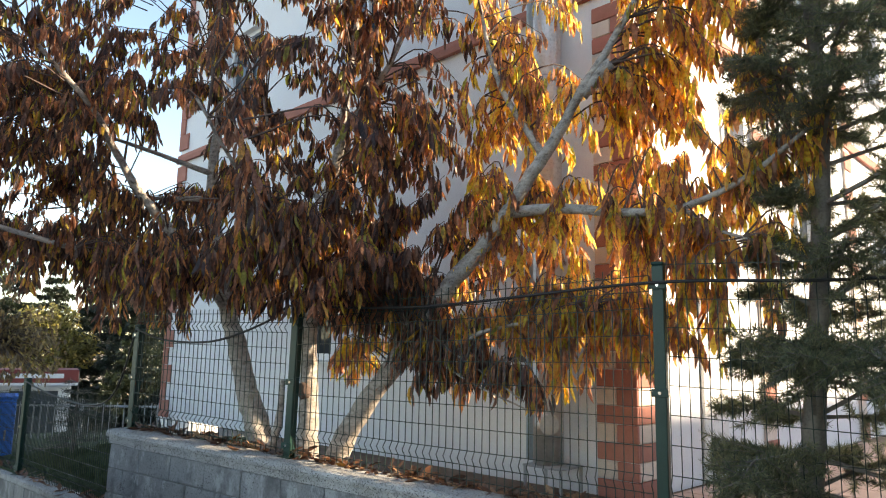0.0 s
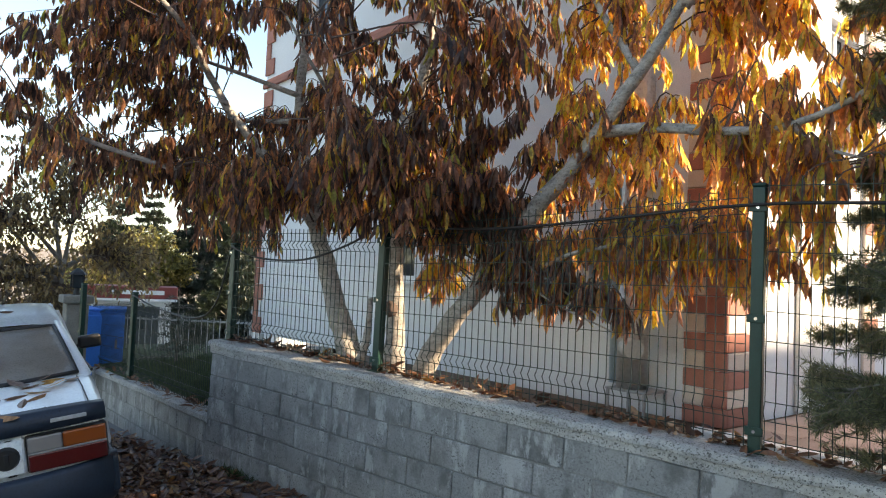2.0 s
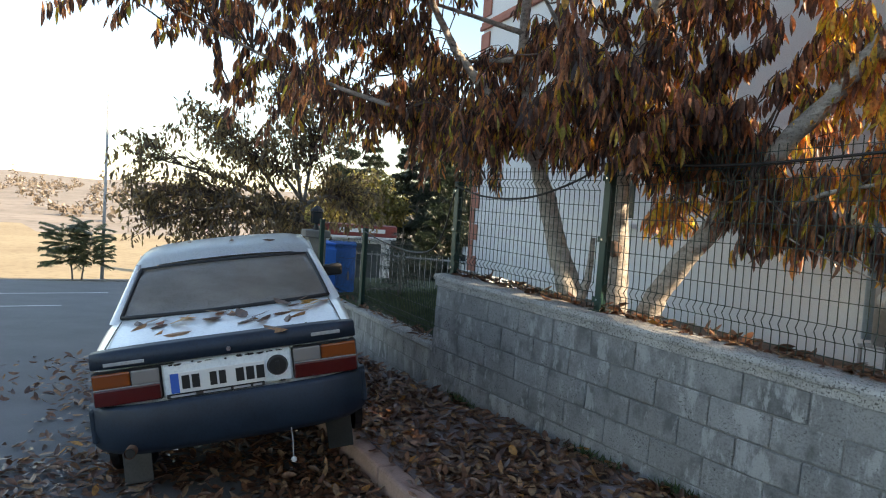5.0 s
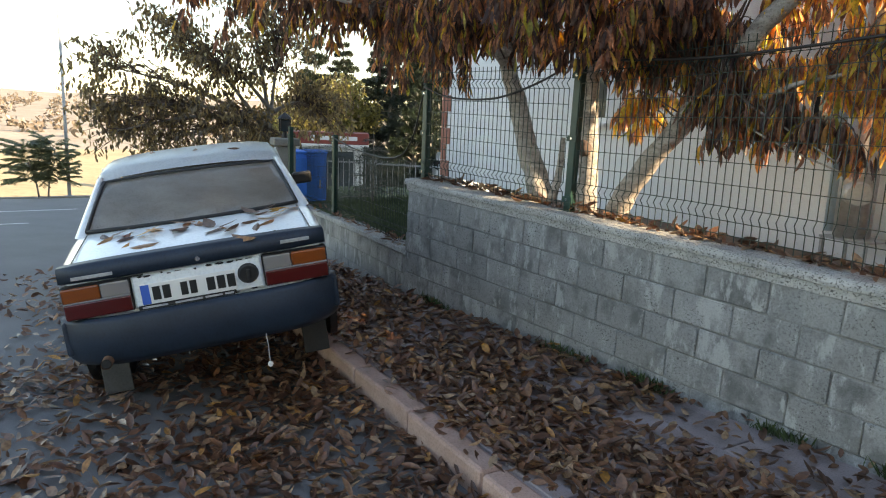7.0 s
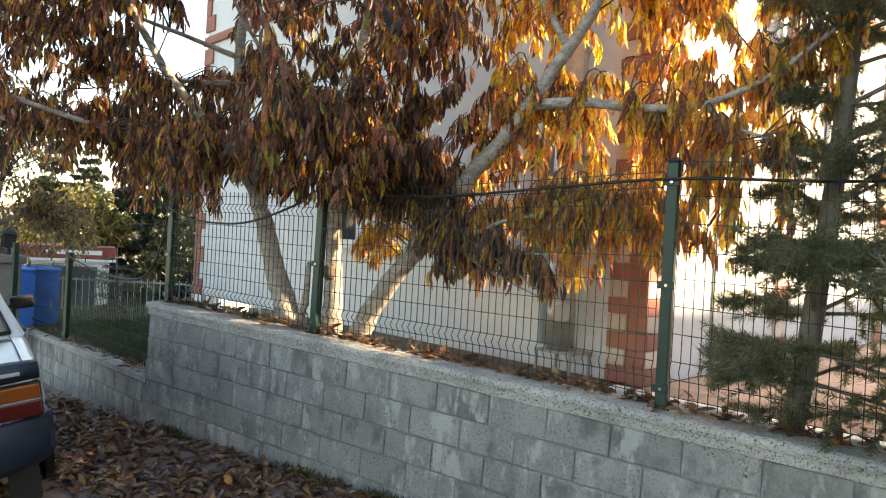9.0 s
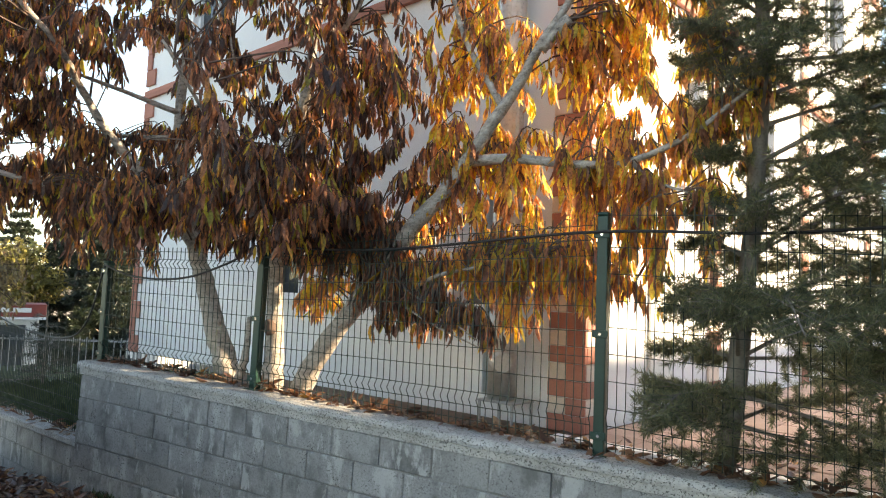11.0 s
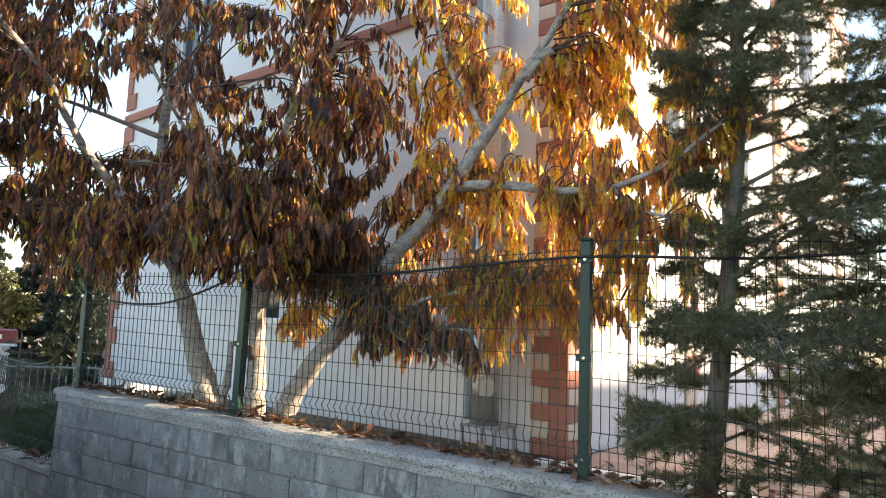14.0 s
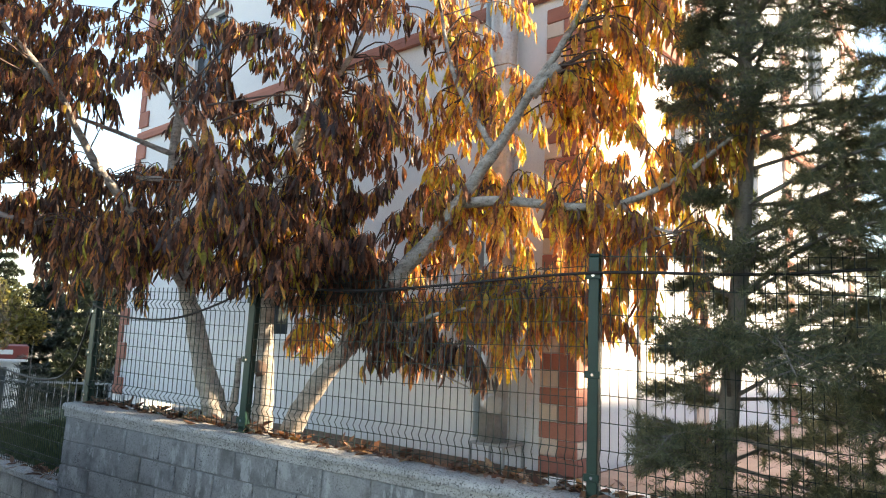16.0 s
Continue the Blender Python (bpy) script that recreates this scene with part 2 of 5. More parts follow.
SIGNRED = plain("red_sign_panel", (0.24, 0.05, 0.04), 0.45)
WHITEPAINT = surface("white_paint", (0.78, 0.78, 0.76), (0.66, 0.66, 0.65), 3, 60, 0.6, 0.1, 0.001)
GREYMETAL = surface("grey_metal", (0.4, 0.41, 0.42), (0.28, 0.29, 0.3), 4, 60, 0.5, 0.1, 0.001)
DARKPANEL = plain("dark_panel", (0.05, 0.06, 0.07), 0.3)
STONE = surface("pillar_stone", (0.26, 0.25, 0.23), (0.18, 0.17, 0.155), 6, 70, 0.9, 0.5, 0.006)


# ---- mesh helpers ----
def link(name, bm, material, parent=None, label="", smooth=False, at=None):
    me = bpy.data.meshes.new(name)
    if smooth:
        for f in bm.faces:
            f.smooth = True
    bm.to_mesh(me)
    bm.free()
    me.materials.append(material)
    ob = new(name, me)
    if at is not None:
        ob.matrix_basis = at
    if parent:
        ob.parent = parent
    if label:
        ob["label"] = label
    return ob


def part(name, bm, material, parent, label="", smooth=False, at=None):
    return link(name, bm, material, parent, label, smooth, at)


def again(ob, m, parent):
    """Another object on the mesh of ob, at the pose m under parent."""
    c = bpy.data.objects.new(ob.name.split(".")[0], ob.data)
    scene.collection.objects.link(c)
    c.parent, c.matrix_basis = parent, m
    if ob.get("label"):
        c["label"] = ob["label"]
    return c


def empty(name, m, label, category, group="", kind=""):
    ob = new(name)
    ob.empty_display_size = 0.1
    ob.matrix_basis = m
    return tagged(ob, label, category, group, kind)


def boxed(x0, x1, y0, y1, z0, z1, bevel=0.0, bm=None, m=None, seg=1):
    bm = bm or bmesh.new()
    r = bmesh.ops.create_cube(bm, size=1)
    for v in r["verts"]:
        v.co = Vector(((x0 + x1) / 2 + v.co.x * (x1 - x0), (y0 + y1) / 2 + v.co.y * (y1 - y0), (z0 + z1) / 2 + v.co.z * (z1 - z0)))
    if bevel:
        es = list({e for v in r["verts"] for e in v.link_edges})
        out = bmesh.ops.bevel(bm, geom=es, offset=bevel, segments=seg, affect="EDGES", profile=0.5)
        vs = out["verts"] + [v for v in r["verts"] if v.is_valid]
    else:
        vs = r["verts"]
    if m is not None:
        bmesh.ops.transform(bm, matrix=m, verts=list(set(vs)))
    return bm


def tube(points, radii, n=8, bm=None, cap=True, knots=0.0, rng=None):
    """A tube along points with a radius at each; knots makes its rings uneven."""
    bm = bm or bmesh.new()
    pts = [Vector(p) for p in points]
    if not hasattr(radii, "__len__"):
        radii = [radii] * len(pts)
    rings = []
    side = None
    for i, p in enumerate(pts):
        d = (pts[min(i + 1, len(pts) - 1)] - pts[max(i - 1, 0)]).normalized()
        if side is None:
            side = d.orthogonal().normalized()
        side = (side - d * side.dot(d)).normalized()
        up = d.cross(side)
        ring = []
        for k in range(n):
            a = 2 * math.pi * k / n
            r = radii[i] * (1 + (knots * (rng.random() - 0.5) * 2 if knots else 0))
            ring.append(bm.verts.new(p + side * math.cos(a) * r + up * math.sin(a) * r))
        rings.append(ring)
    for a, b in zip(rings, rings[1:]):
        for k in range(n):
            bm.faces.new((a[k], a[(k + 1) % n], b[(k + 1) % n], b[k]))
    if cap:
        bm.faces.new(rings[0][::-1])
        bm.faces.new(rings[-1])
    return bm


def spline(points, steps=6):
    """A smooth line through a few points."""
    p = [Vector(q) for q in points]
    p = [p[0] * 2 - p[1]] + p + [p[-1] * 2 - p[-2]]
    out = []
    for i in range(1, len(p) - 2):
        for s in range(steps):
            t = s / steps
            a, b, c, d = p[i - 1:i + 3]
            out.append(0.5 * ((2 * b) + (c - a) * t + (2 * a - 5 * b + 4 * c - d) * t * t + (3 * b - a - 3 * c + d) * t ** 3))
    out.append(p[-2])
    return out


def soup(name, verts, faces, material, parent=None, smooth=True):
    me = bpy.data.meshes.new(name)
    me.from_pydata(verts, [], faces)
    me.update()
    if smooth:
        me.polygons.foreach_set("use_smooth", [True] * len(me.polygons))
    me.materials.append(material)
    ob = new(name, me)
    if parent:
        ob.parent = parent
    return ob


# a leaf: folded along its midrib, curled along its length; stem at the origin, tip along -z
LEAF_S = np.array([0.0, 0.2, 0.5, 0.8, 1.0])
LEAF_W = np.array([0.03, 0.68, 1.0, 0.62, 0.02])


def leaves(places, downs, sides, lengths, widths, folds, curls):
    """Vertices and faces of many leaves at once (numpy arrays, one row a leaf)."""
    n, k = len(places), len(LEAF_S)
    downs = downs / np.linalg.norm(downs, axis=1, keepdims=True)
    sides = sides - downs * (sides * downs).sum(1, keepdims=True)
    sides = sides / np.linalg.norm(sides, axis=1, keepdims=True)
    nor = np.cross(downs, sides)
    s = LEAF_S[None, :, None]
    mid = places[:, None] + downs[:, None] * (s * lengths[:, None, None]) + nor[:, None] * (curls[:, None, None] * (s * s) * lengths[:, None, None])
    half = LEAF_W[None, :, None] * widths[:, None, None] / 2
    c, f = np.cos(folds)[:, None, None], np.sin(folds)[:, None, None]
    le = mid + (-sides[:, None] * c + nor[:, None] * f) * half
    ri = mid + (sides[:, None] * c + nor[:, None] * f) * half
    v = np.stack([le, mid, ri], 2).reshape(n * k * 3, 3)
    quads = []
    for i in range(k - 1):
        for j in range(2):
            a = i * 3 + j
            quads.append((a, a + 1, a + 4, a + 3))
    q = (np.array(quads)[None] + (np.arange(n) * k * 3)[:, None, None]).reshape(-1, 4)
    return v, q


# ---- the lie of the land ----
CAPX, CAPZ, CAPS = -5.38, 1.14, -0.042      # the street wall's top: z = CAPZ + CAPS * (x - CAPX)
ROAD = -0.15


def cap_z(x):
    return CAPZ + CAPS * (x - CAPX)


def land(x, y):
    """Height of the road and of the country that falls away and rises again beyond it."""
    d = -x - 6.5 + 0.15 * max(0.0, y)
    if d <= 0:
        return ROAD
    z = ROAD - 0.055 * min(d, 19)
    if d > 19:
        z -= 0.16 * min(d - 19, 8)
    if d > 27:
        z -= 0.012 * min(d - 27, 70)
    if d > 97:
        z += 0.021 * (d - 97) * (1 + 0.12 * math.sin(y * 0.011 + 1) + 0.05 * math.sin(y * 0.05))
    return z


def ground_sheet():
    xs = [-2500, -1500, -900, -700, -560, -450, -360, -280, -220, -170, -135, -110, -90, -70, -55, -45, -38, -34, -33.4, -30, -26, -25.6, -22, -18, -14, -10, -7, -6.5, -4, 0, 6, 20, 60, 200, 900, 2500]
    ys = [-2500, -900, -400, -250, -160, -100, -60, -35, -20, -12, -7, -3, 0, 1.5, 4, 8, 14, 22, 35, 55, 80, 110, 150, 200, 270, 360, 500, 800, 1400, 2500]
    verts = [(x, y, land(x, y)) for x in xs for y in ys]
    n = len(ys)
    faces = [(i * n + j, (i + 1) * n + j, (i + 1) * n + j + 1, i * n + j + 1) for i in range(len(xs) - 1) for j in range(n - 1)]
    ob = soup("ground", verts, faces, ASPHALT)
    ob.data.materials.append(FIELD)
    ob.data.materials.append(SCRUB)
    for p in ob.data.polygons:
        d = -p.center.x - 6.5 + 0.15 * max(0.0, p.center.y)
        p.material_index = 2 if d > 95 else 1 if d > 18.6 or abs(p.center.y) > 60 else 0
    return tagged(ob, "grey asphalt road running out to dry fields and scrub hills", "ground", kind="structure")


ground_sheet()

# the painted lines of the crossing road
for dx, y0, y1, wd in ((-19.6, -8, 3.2, 0.14), (-16.2, 0.6, 1.7, 0.12), (-16.2, -4, -2.6, 0.12)):
    bm = bmesh.new()
    k = 12
    row = []
    for i in range(k + 1):
        y = y0 + (y1 - y0) * i / k
        row.append([bm.verts.new((dx + s * wd, y, land(dx + s * wd, y) + 0.006)) for s in (-0.5, 0.5)])
    for a, b in zip(row, row[1:]):
        bm.faces.new((a[0], a[1], b[1], b[0]))
    tagged(link("road_marking", bm, WHITEPAINT), "worn white line painted on the asphalt", "road marking", kind="structure")

# pavement and kerb
KA = math.degrees(math.atan2(-0.128, 0.992))
KERB_O = Vector((-4.56, 2.19, 0))
KM = pose(KERB_O.x, KERB_O.y, 0, 0, 0, KA)          # x along the kerb, y towards the wall
bm = boxed(-5.0, 15.0, 0.13, 3.4, -0.35, -0.012)
for v in bm.verts:
    v.co = KM @ v.co
    v.co.y = min(v.co.y, 3.62)
tagged(link("pavement", bm, PAVER), "grey paved footpath under dry leaves beside the block wall", "pavement", kind="structure")
kerb = empty("kerb", KM, "reddish concrete kerb of long bevelled stones", "kerb", kind="structure")
bm = boxed(0.006, 0.784, 0.0, 0.15, -0.4, 0.0, 0.022, seg=2)
stone = part("kerb_stone", bm, KERB, kerb, smooth=False, at=pose(-4.8, 0, 0.005))
rk = random.Random(3)
for i in range(1, 25):
    again(stone, pose(-4.8 + 0.79 * i, rk.uniform(-0.006, 0.006), 0.005 + rk.uniform(-0.008, 0.008), 0, 0, rk.uniform(-0.5, 0.5)), kerb)

# footpath stones, laid in courses along the kerb
flags = empty("footpath_stones", KM, "worn purplish grey footpath stones with open joints", "paving", kind="structure")
flag = part("paving_stone", boxed(0.004, 0.386, 0.004, 0.286, -0.04, 0.0, 0.005), PAVER, flags, at=pose(-1.6, 0.16, 0.001))
for j in range(7):
    for i in range(30):
        x, y = -1.6 + 0.39 * i + (0.195 if j % 2 else 0), 0.16 + 0.29 * j
        if (i or j) and (KM @ Vector((x + 0.39, y + 0.29, 0))).y < 3.6:
            again(flag, pose(x, y, 0.001 + rk.uniform(-0.004, 0.004), rk.uniform(-0.5, 0.5), rk.uniform(-0.5, 0.5), 0), flags)

# the lawn bank behind the low wall, and the yard behind the high one
LOWD = Vector((-0.968, 0.25, 0))
bm = bmesh.new()
vs = [bm.verts.new(p) for p in ((-5.5, 3.72, 0.36), (-13.5, 5.85, 0.25), (-14.5, 9.5, 0.0), (-9.0, 8.6, 0.35), (-6.0, 5.6, 0.5))]
top = bm.faces.new(vs)
ext = bmesh.ops.extrude_face_region(bm, geom=[top])
for v in ext["geom"]:
    if isinstance(v, bmesh.types.BMVert):
        v.co.z -= 1.6
bm.normal_update()
tagged(link("lawn_ground", bm, GRASS), "shaded green lawn behind the low wall", "lawn", kind="structure")
bm = boxed(-5.36, 7.0, 3.78, 16.0, -0.3, 0.745)
for v in bm.verts:
    if v.co.x < 0 and v.co.y > 10:
        v.co.x = -10.0
tagged(link("garden_ground", bm, SOIL), "brown garden soil with leaf litter below the trees", "garden bed", kind="structure")


# ---- street walls of concrete block ----
def block_mesh(seed, l=0.393, h=0.190, d=0.19):
    r = random.Random(seed)
    bm = boxed(0, l, 0, d, 0, h, 0.009, seg=2)
    for v in bm.verts:
        v.co += Vector((r.uniform(-1, 1) * 0.004, r.uniform(-1, 1) * 0.0025, r.uniform(-1, 1) * 0.004))
    return bm


def block_wall(name, origin, angle, slope, length, courses, label):
    """Blocks in running bond, courses parallel to the top; x along the wall, y into it, z = 0 at the underside of the coping."""
    m = pose(*origin, 0, math.degrees(math.atan(-slope)), angle)
    wall = empty(name, m, label, "wall", kind="structure")
    part("mortar_core", boxed(0.012, length - 0.012, 0.011, 0.19, -0.2 * courses - 0.25, -0.002), MORTAR, wall, "grey mortar in the recessed joints")
    shapes = []
    r = random.Random(len(name))
    for c in range(courses):
        x = -0.2 if c % 2 else 0.0
        while x < length - 0.02:
            a, b = max(x, 0.0), min(x + 0.3955, length)
            if b - a > 0.35:
                at = pose(a, r.uniform(-0.004, 0.004), -0.2 * (c + 1) + 0.005, 0, 0, r.uniform(-0.4, 0.4))
                if len(shapes) < 5:
                    shapes.append(part("block", block_mesh(len(shapes) + 7), BLOCK, wall, at=at))
                else:
                    again(r.choice(shapes), at, wall)
            elif b - a > 0.05:
                part("block", block_mesh(91, b - a), BLOCK, wall, at=pose(a, 0, -0.2 * (c + 1) + 0.005))
            x += 0.4
    return wall, m


wall, wm = block_wall("wall_street", (CAPX, 3.60, CAPZ - 0.115), 0, CAPS, 9.4, 6, "grey concrete block wall with weathered mortar joints")
r = random.Random(5)
bm = bmesh.new()
nx = 120
sect = ((3.592, -0.115), (3.589, -0.062), (3.568, -0.055), (3.564, -0.034), (3.572, -0.010), (3.590, 0.0), (3.70, 0.004), (3.82, 0.0), (3.835, -0.02), (3.835, -0.12))
rows = []
for i in range(nx + 1):
    x = CAPX - 0.02 + 9.4 * i / nx
    rows.append([bm.verts.new((x, y + 0.006 * noise.noise(Vector((x * 5, y * 9, z * 9))), cap_z(x) + z + 0.007 * noise.noise(Vector((x * 7, y * 11, 3))))) for y, z in sect])
for a, b in zip(rows, rows[1:]):
    for k in range(len(sect)):
        bm.faces.new((a[k], a[(k + 1) % len(sect)], b[(k + 1) % len(sect)], b[k]))
bm.faces.new(rows[0])
bm.faces.new(rows[-1][::-1])
bmesh.ops.recalc_face_normals(bm, faces=bm.faces)
tagged(link("wall_coping", bm, CAPSTONE), "rough pebbly concrete coping along the block wall", "wall coping", kind="structure")

# the low wall runs on from the end of the high one
LOWA = math.degrees(math.atan2(-0.25, 0.968))
LOWL, LOWS = 6.2, 0.035                                 # its length, and its fall away from the high wall
lo = Vector((-5.42, 3.66, 0)) + LOWD * LOWL
low, lm = block_wall("wall_low", (lo.x, lo.y, 0.36 - LOWS * LOWL), LOWA, LOWS, LOWL, 3, "low concrete block wall carrying a green wire fence")
bm = boxed(0, LOWL, -0.03, 0.2, 0.0, 0.07, 0.012)
tagged(link("low_wall_coping", bm, CAPSTONE, at=pose(lo.x, lo.y, 0.362 - LOWS * LOWL, 0, -math.degrees(math.atan(LOWS)), LOWA)), "rough concrete coping of the low wall", "wall coping", kind="structure")


# ---- the apartment building ----
BC = Vector((-1.336, 5.286, 0.751))                  # its near corner at the ground
BA = math.degrees(math.atan2(-0.2337, 0.9723))
BM = pose(*BC, 0, 0, BA) @ Matrix.Scale(1.1034, 4)                            # x to the right along the shaded front, y back along the sunlit flank
FL, DEPTH, TOP = 7.69, 11.0, 10.6                    # front length, flank length, eaves


def wall_with_holes(length, height, holes, thick):
    """A wall in the plane y = 0 from x = 0 to length, thickness to +y, with openings (x0, x1, z0, z1) right through."""
    bm = bmesh.new()
    xs = sorted({0.0, length, *[h[0] for h in holes], *[h[1] for h in holes]})
    zs = sorted({0.0, height, *[h[2] for h in holes], *[h[3] for h in holes]})

    def solid(i, j):
        if i < 0 or j < 0 or i >= len(xs) - 1 or j >= len(zs) - 1:
            return False
        cx, cz = (xs[i] + xs[i + 1]) / 2, (zs[j] + zs[j + 1]) / 2
        return not any(h[0] < cx < h[1] and h[2] < cz < h[3] for h in holes)
    for i in range(len(xs) - 1):
        for j in range(len(zs) - 1):
            if not solid(i, j):
                continue
            a, b, c, d = xs[i], xs[i + 1], zs[j], zs[j + 1]
            t = thick

            def quad(*ps):
                bm.faces.new([bm.verts.new(p) for p in ps])
            quad((a, 0, c), (b, 0, c), (b, 0, d), (a, 0, d))
            quad((a, t, c), (a, t, d), (b, t, d), (b, t, c))
            if not solid(i - 1, j):
                quad((a, 0, c), (a, 0, d), (a, t, d), (a, t, c))
            if not solid(i + 1, j):
                quad((b, 0, c), (b, t, c), (b, t, d), (b, 0, d))
            if not solid(i, j - 1):
                quad((a, 0, c), (a, t, c), (b, t, c), (b, 0, c))
            if not solid(i, j + 1):
                quad((a, 0, d), (b, 0, d), (b, t, d), (a, t, d))
    bmesh.ops.remove_doubles(bm, verts=bm.verts, dist=0.0005)
    return bm


def window(parent, m, wd, ht, bars=1, sill=True):
    """A casement set in its opening: m at the opening's lower left, x across, z up, y into the wall."""
    win = part("window", boxed(0.0, wd, 0.13, 0.14, 0.0, ht), GLASSDARK, parent, "dark reflecting window in a white frame", at=m)
    fr = bmesh.new()
    for a, b, c, d in ((0, wd, 0, 0.06), (0, wd, ht - 0.06, ht), (0, 0.06, 0.06, ht - 0.06), (wd - 0.06, wd, 0.06, ht - 0.06)):
        boxed(a, b, 0.08, 0.128, c, d, bm=fr)
    for k in range(bars):
        x = wd * (k + 1) / (bars + 1)
        boxed(x - 0.03, x + 0.03, 0.085, 0.126, 0.06, ht - 0.06, bm=fr)
    part("window_frame", fr, FRAMEWHITE, win)
    if sill:
        part("window_sill", boxed(-0.06, wd + 0.06, -0.06, 0.1, -0.045, -0.004, 0.006), PLASTER, win)
    return win


house = empty("apartment_building", BM, "white rendered apartment block with red corner blocks", "building")
front_holes = [(FL - 1.32, FL - 0.9, 0.87, 1.4), (FL - 4.15, FL - 3.6, 0.9, 1.5), (FL - 3.65, FL - 2.95, 4.12, 5.4), (FL - 6.4, FL - 5.4, 4.12, 5.4), (FL - 3.65, FL - 2.95, 7.1, 8.4), (FL - 6.4, FL - 5.4, 7.1, 8.4)]
flank_holes = [(1.38, 1.97, 2.15, 3.3), (3.2, 4.2, 2.15, 3.3), (6.6, 7.8, 2.15, 3.3), (3.0, 4.2, 5.0, 6.3), (1.2, 1.97, 5.0, 6.3), (6.6, 7.8, 5.0, 6.3), (3.0, 4.2, 8.0, 9.3), (6.6, 7.8, 8.0, 9.3)]
part("front_wall", wall_with_holes(FL, TOP, front_holes, 0.24), PLASTER, house, "white rendered wall in shade", at=pose(-FL, 0, 0))
FLANK = pose(0, 0.24, 0, 0, 0, 90)
part("flank_wall", wall_with_holes(DEPTH - 0.24, TOP, flank_holes, 0.24), PLASTER, house, "white rendered wall in full sun", at=FLANK)
part("back_wall", boxed(-FL, -0.24, DEPTH - 0.24, DEPTH, 0, TOP), PLASTER, house)
part("end_wall", boxed(-FL, -FL + 0.24, 0.24, DEPTH - 0.24, 0, TOP), PLASTER, house)
part("floor_slab", boxed(-FL + 0.24, -0.24, 0.24, DEPTH - 0.24, 0.0, 0.12), PLASTER, house)
part("storey_slab", boxed(-FL + 0.24, -0.24, 0.24, DEPTH - 0.24, 3.6, 3.75), PLASTER, house)
for h in front_holes:
    window(house, pose(-FL + h[0], 0, h[2]), h[1] - h[0], h[3] - h[2], 1 if h[1] - h[0] > 0.6 else 0)
for h in flank_holes:
    window(house, FLANK @ pose(h[0], 0, h[2]), h[1] - h[0], h[3] - h[2])
bm = boxed(-FL - 0.55, 0.55, -0.55, DEPTH + 0.5, TOP, TOP + 0.2)
part("eaves", bm, PLASTER, house)
bm = bmesh.new()
vs = [bm.verts.new(p) for p in ((-FL - 0.6, -0.6, TOP + 0.2), (0.6, -0.6, TOP + 0.2), (0.6, DEPTH + 0.55, TOP + 0.2), (-FL - 0.6, DEPTH + 0.55, TOP + 0.2), (-FL + 3.2, 4.2, TOP + 2.1), (-3.2, 4.2, TOP + 2.1), (-3.2, DEPTH - 4, TOP + 2.1), (-FL + 3.2, DEPTH - 4, TOP + 2.1))]
for f in ((0, 1, 5, 4), (1, 2, 6, 5), (2, 3, 7, 6), (3, 0, 4, 7), (4, 5, 6, 7), (3, 2, 1, 0)):
    bm.faces.new([vs[i] for i in f])
part("roof", bm, ROOFTILE, house, "shallow red tiled roof")
for z in (3.8, 6.85):
    part("string_band", boxed(-FL - 0.05, 0.0, -0.05, -0.002, z, z + 0.07, 0.006), BRICKRED, house, "moulded red band")
    part("string_band", boxed(-FL - 0.035, 0.0, -0.035, -0.002, z + 0.074, z + 0.13, 0.006), BRICKRED, house, "moulded red band")
    part("string_band", boxed(0.002, 0.05, -0.05, DEPTH, z, z + 0.13, 0.006), BRICKRED, house, "moulded red band")
part("door", boxed(0.8, 1.25, -0.03, -0.004, 0.02, 2.05, 0.006), WHITEPAINT, house, "white panelled door", at=FLANK)
# corner blocks: long and short by turns, on both faces of each corner
QH = 0.128
long_r = part("corner_block", boxed(-0.3, 0.028, -0.028, -0.002, 0.003, QH - 0.003, 0.005), BRICKRED, house, "red corner block", at=pose(0, 0, 0))
short_r = part("corner_block", boxed(-0.3, -0.14, -0.026, -0.002, 0.003, QH - 0.003, 0.005), CREAM, house, "cream corner block", at=pose(0, 0, QH))
short_e = part("corner_block", boxed(-0.136, 0.028, -0.028, -0.002, 0.003, QH - 0.003, 0.005), BRICKRED, house, "red corner block", at=pose(0, 0, QH))
side_l = part("corner_block", boxed(0.003, 0.028, 0.0, 0.3, 0.003, QH - 0.003, 0.005), BRICKRED, house, "red corner block", at=pose(0, 0, 0))
side_c = part("corner_block", boxed(0.003, 0.026, 0.0, 0.3, 0.003, QH - 0.003, 0.005), CREAM, house, "cream corner block", at=pose(0, 0, QH))
left_l = part("corner_block", boxed(-0.03, 0.26, -0.028, -0.002, 0.003, 0.247, 0.005), BRICKRED, house, "red corner block", at=pose(-FL, 0, 0))
left_s = part("corner_block", boxed(-0.03, 0.12, -0.028, -0.002, 0.003, 0.247, 0.005), BRICKRED, house, "red corner block", at=pose(-FL, 0, 0.25))
for i in range(2, int(TOP / QH)):
    z = i * QH
    if 3.66 < z < 3.94 or 6.72 < z < 7.0:
        continue
    if i % 2 == 0:
        again(long_r, pose(0, 0, z), house)
        again(side_l, pose(0, 0, z), house)
    else:
        again(short_r, pose(0, 0, z), house)
        again(short_e, pose(0, 0, z), house)
        again(side_c, pose(0, 0, z), house)
for i in range(2, int(TOP / 0.25)):
    z = i * 0.25
    if 3.55 < z < 3.94 or 6.6 < z < 7.0:
        continue
    again(left_l if i % 2 == 0 else left_s, pose(-FL, 0, z), house)
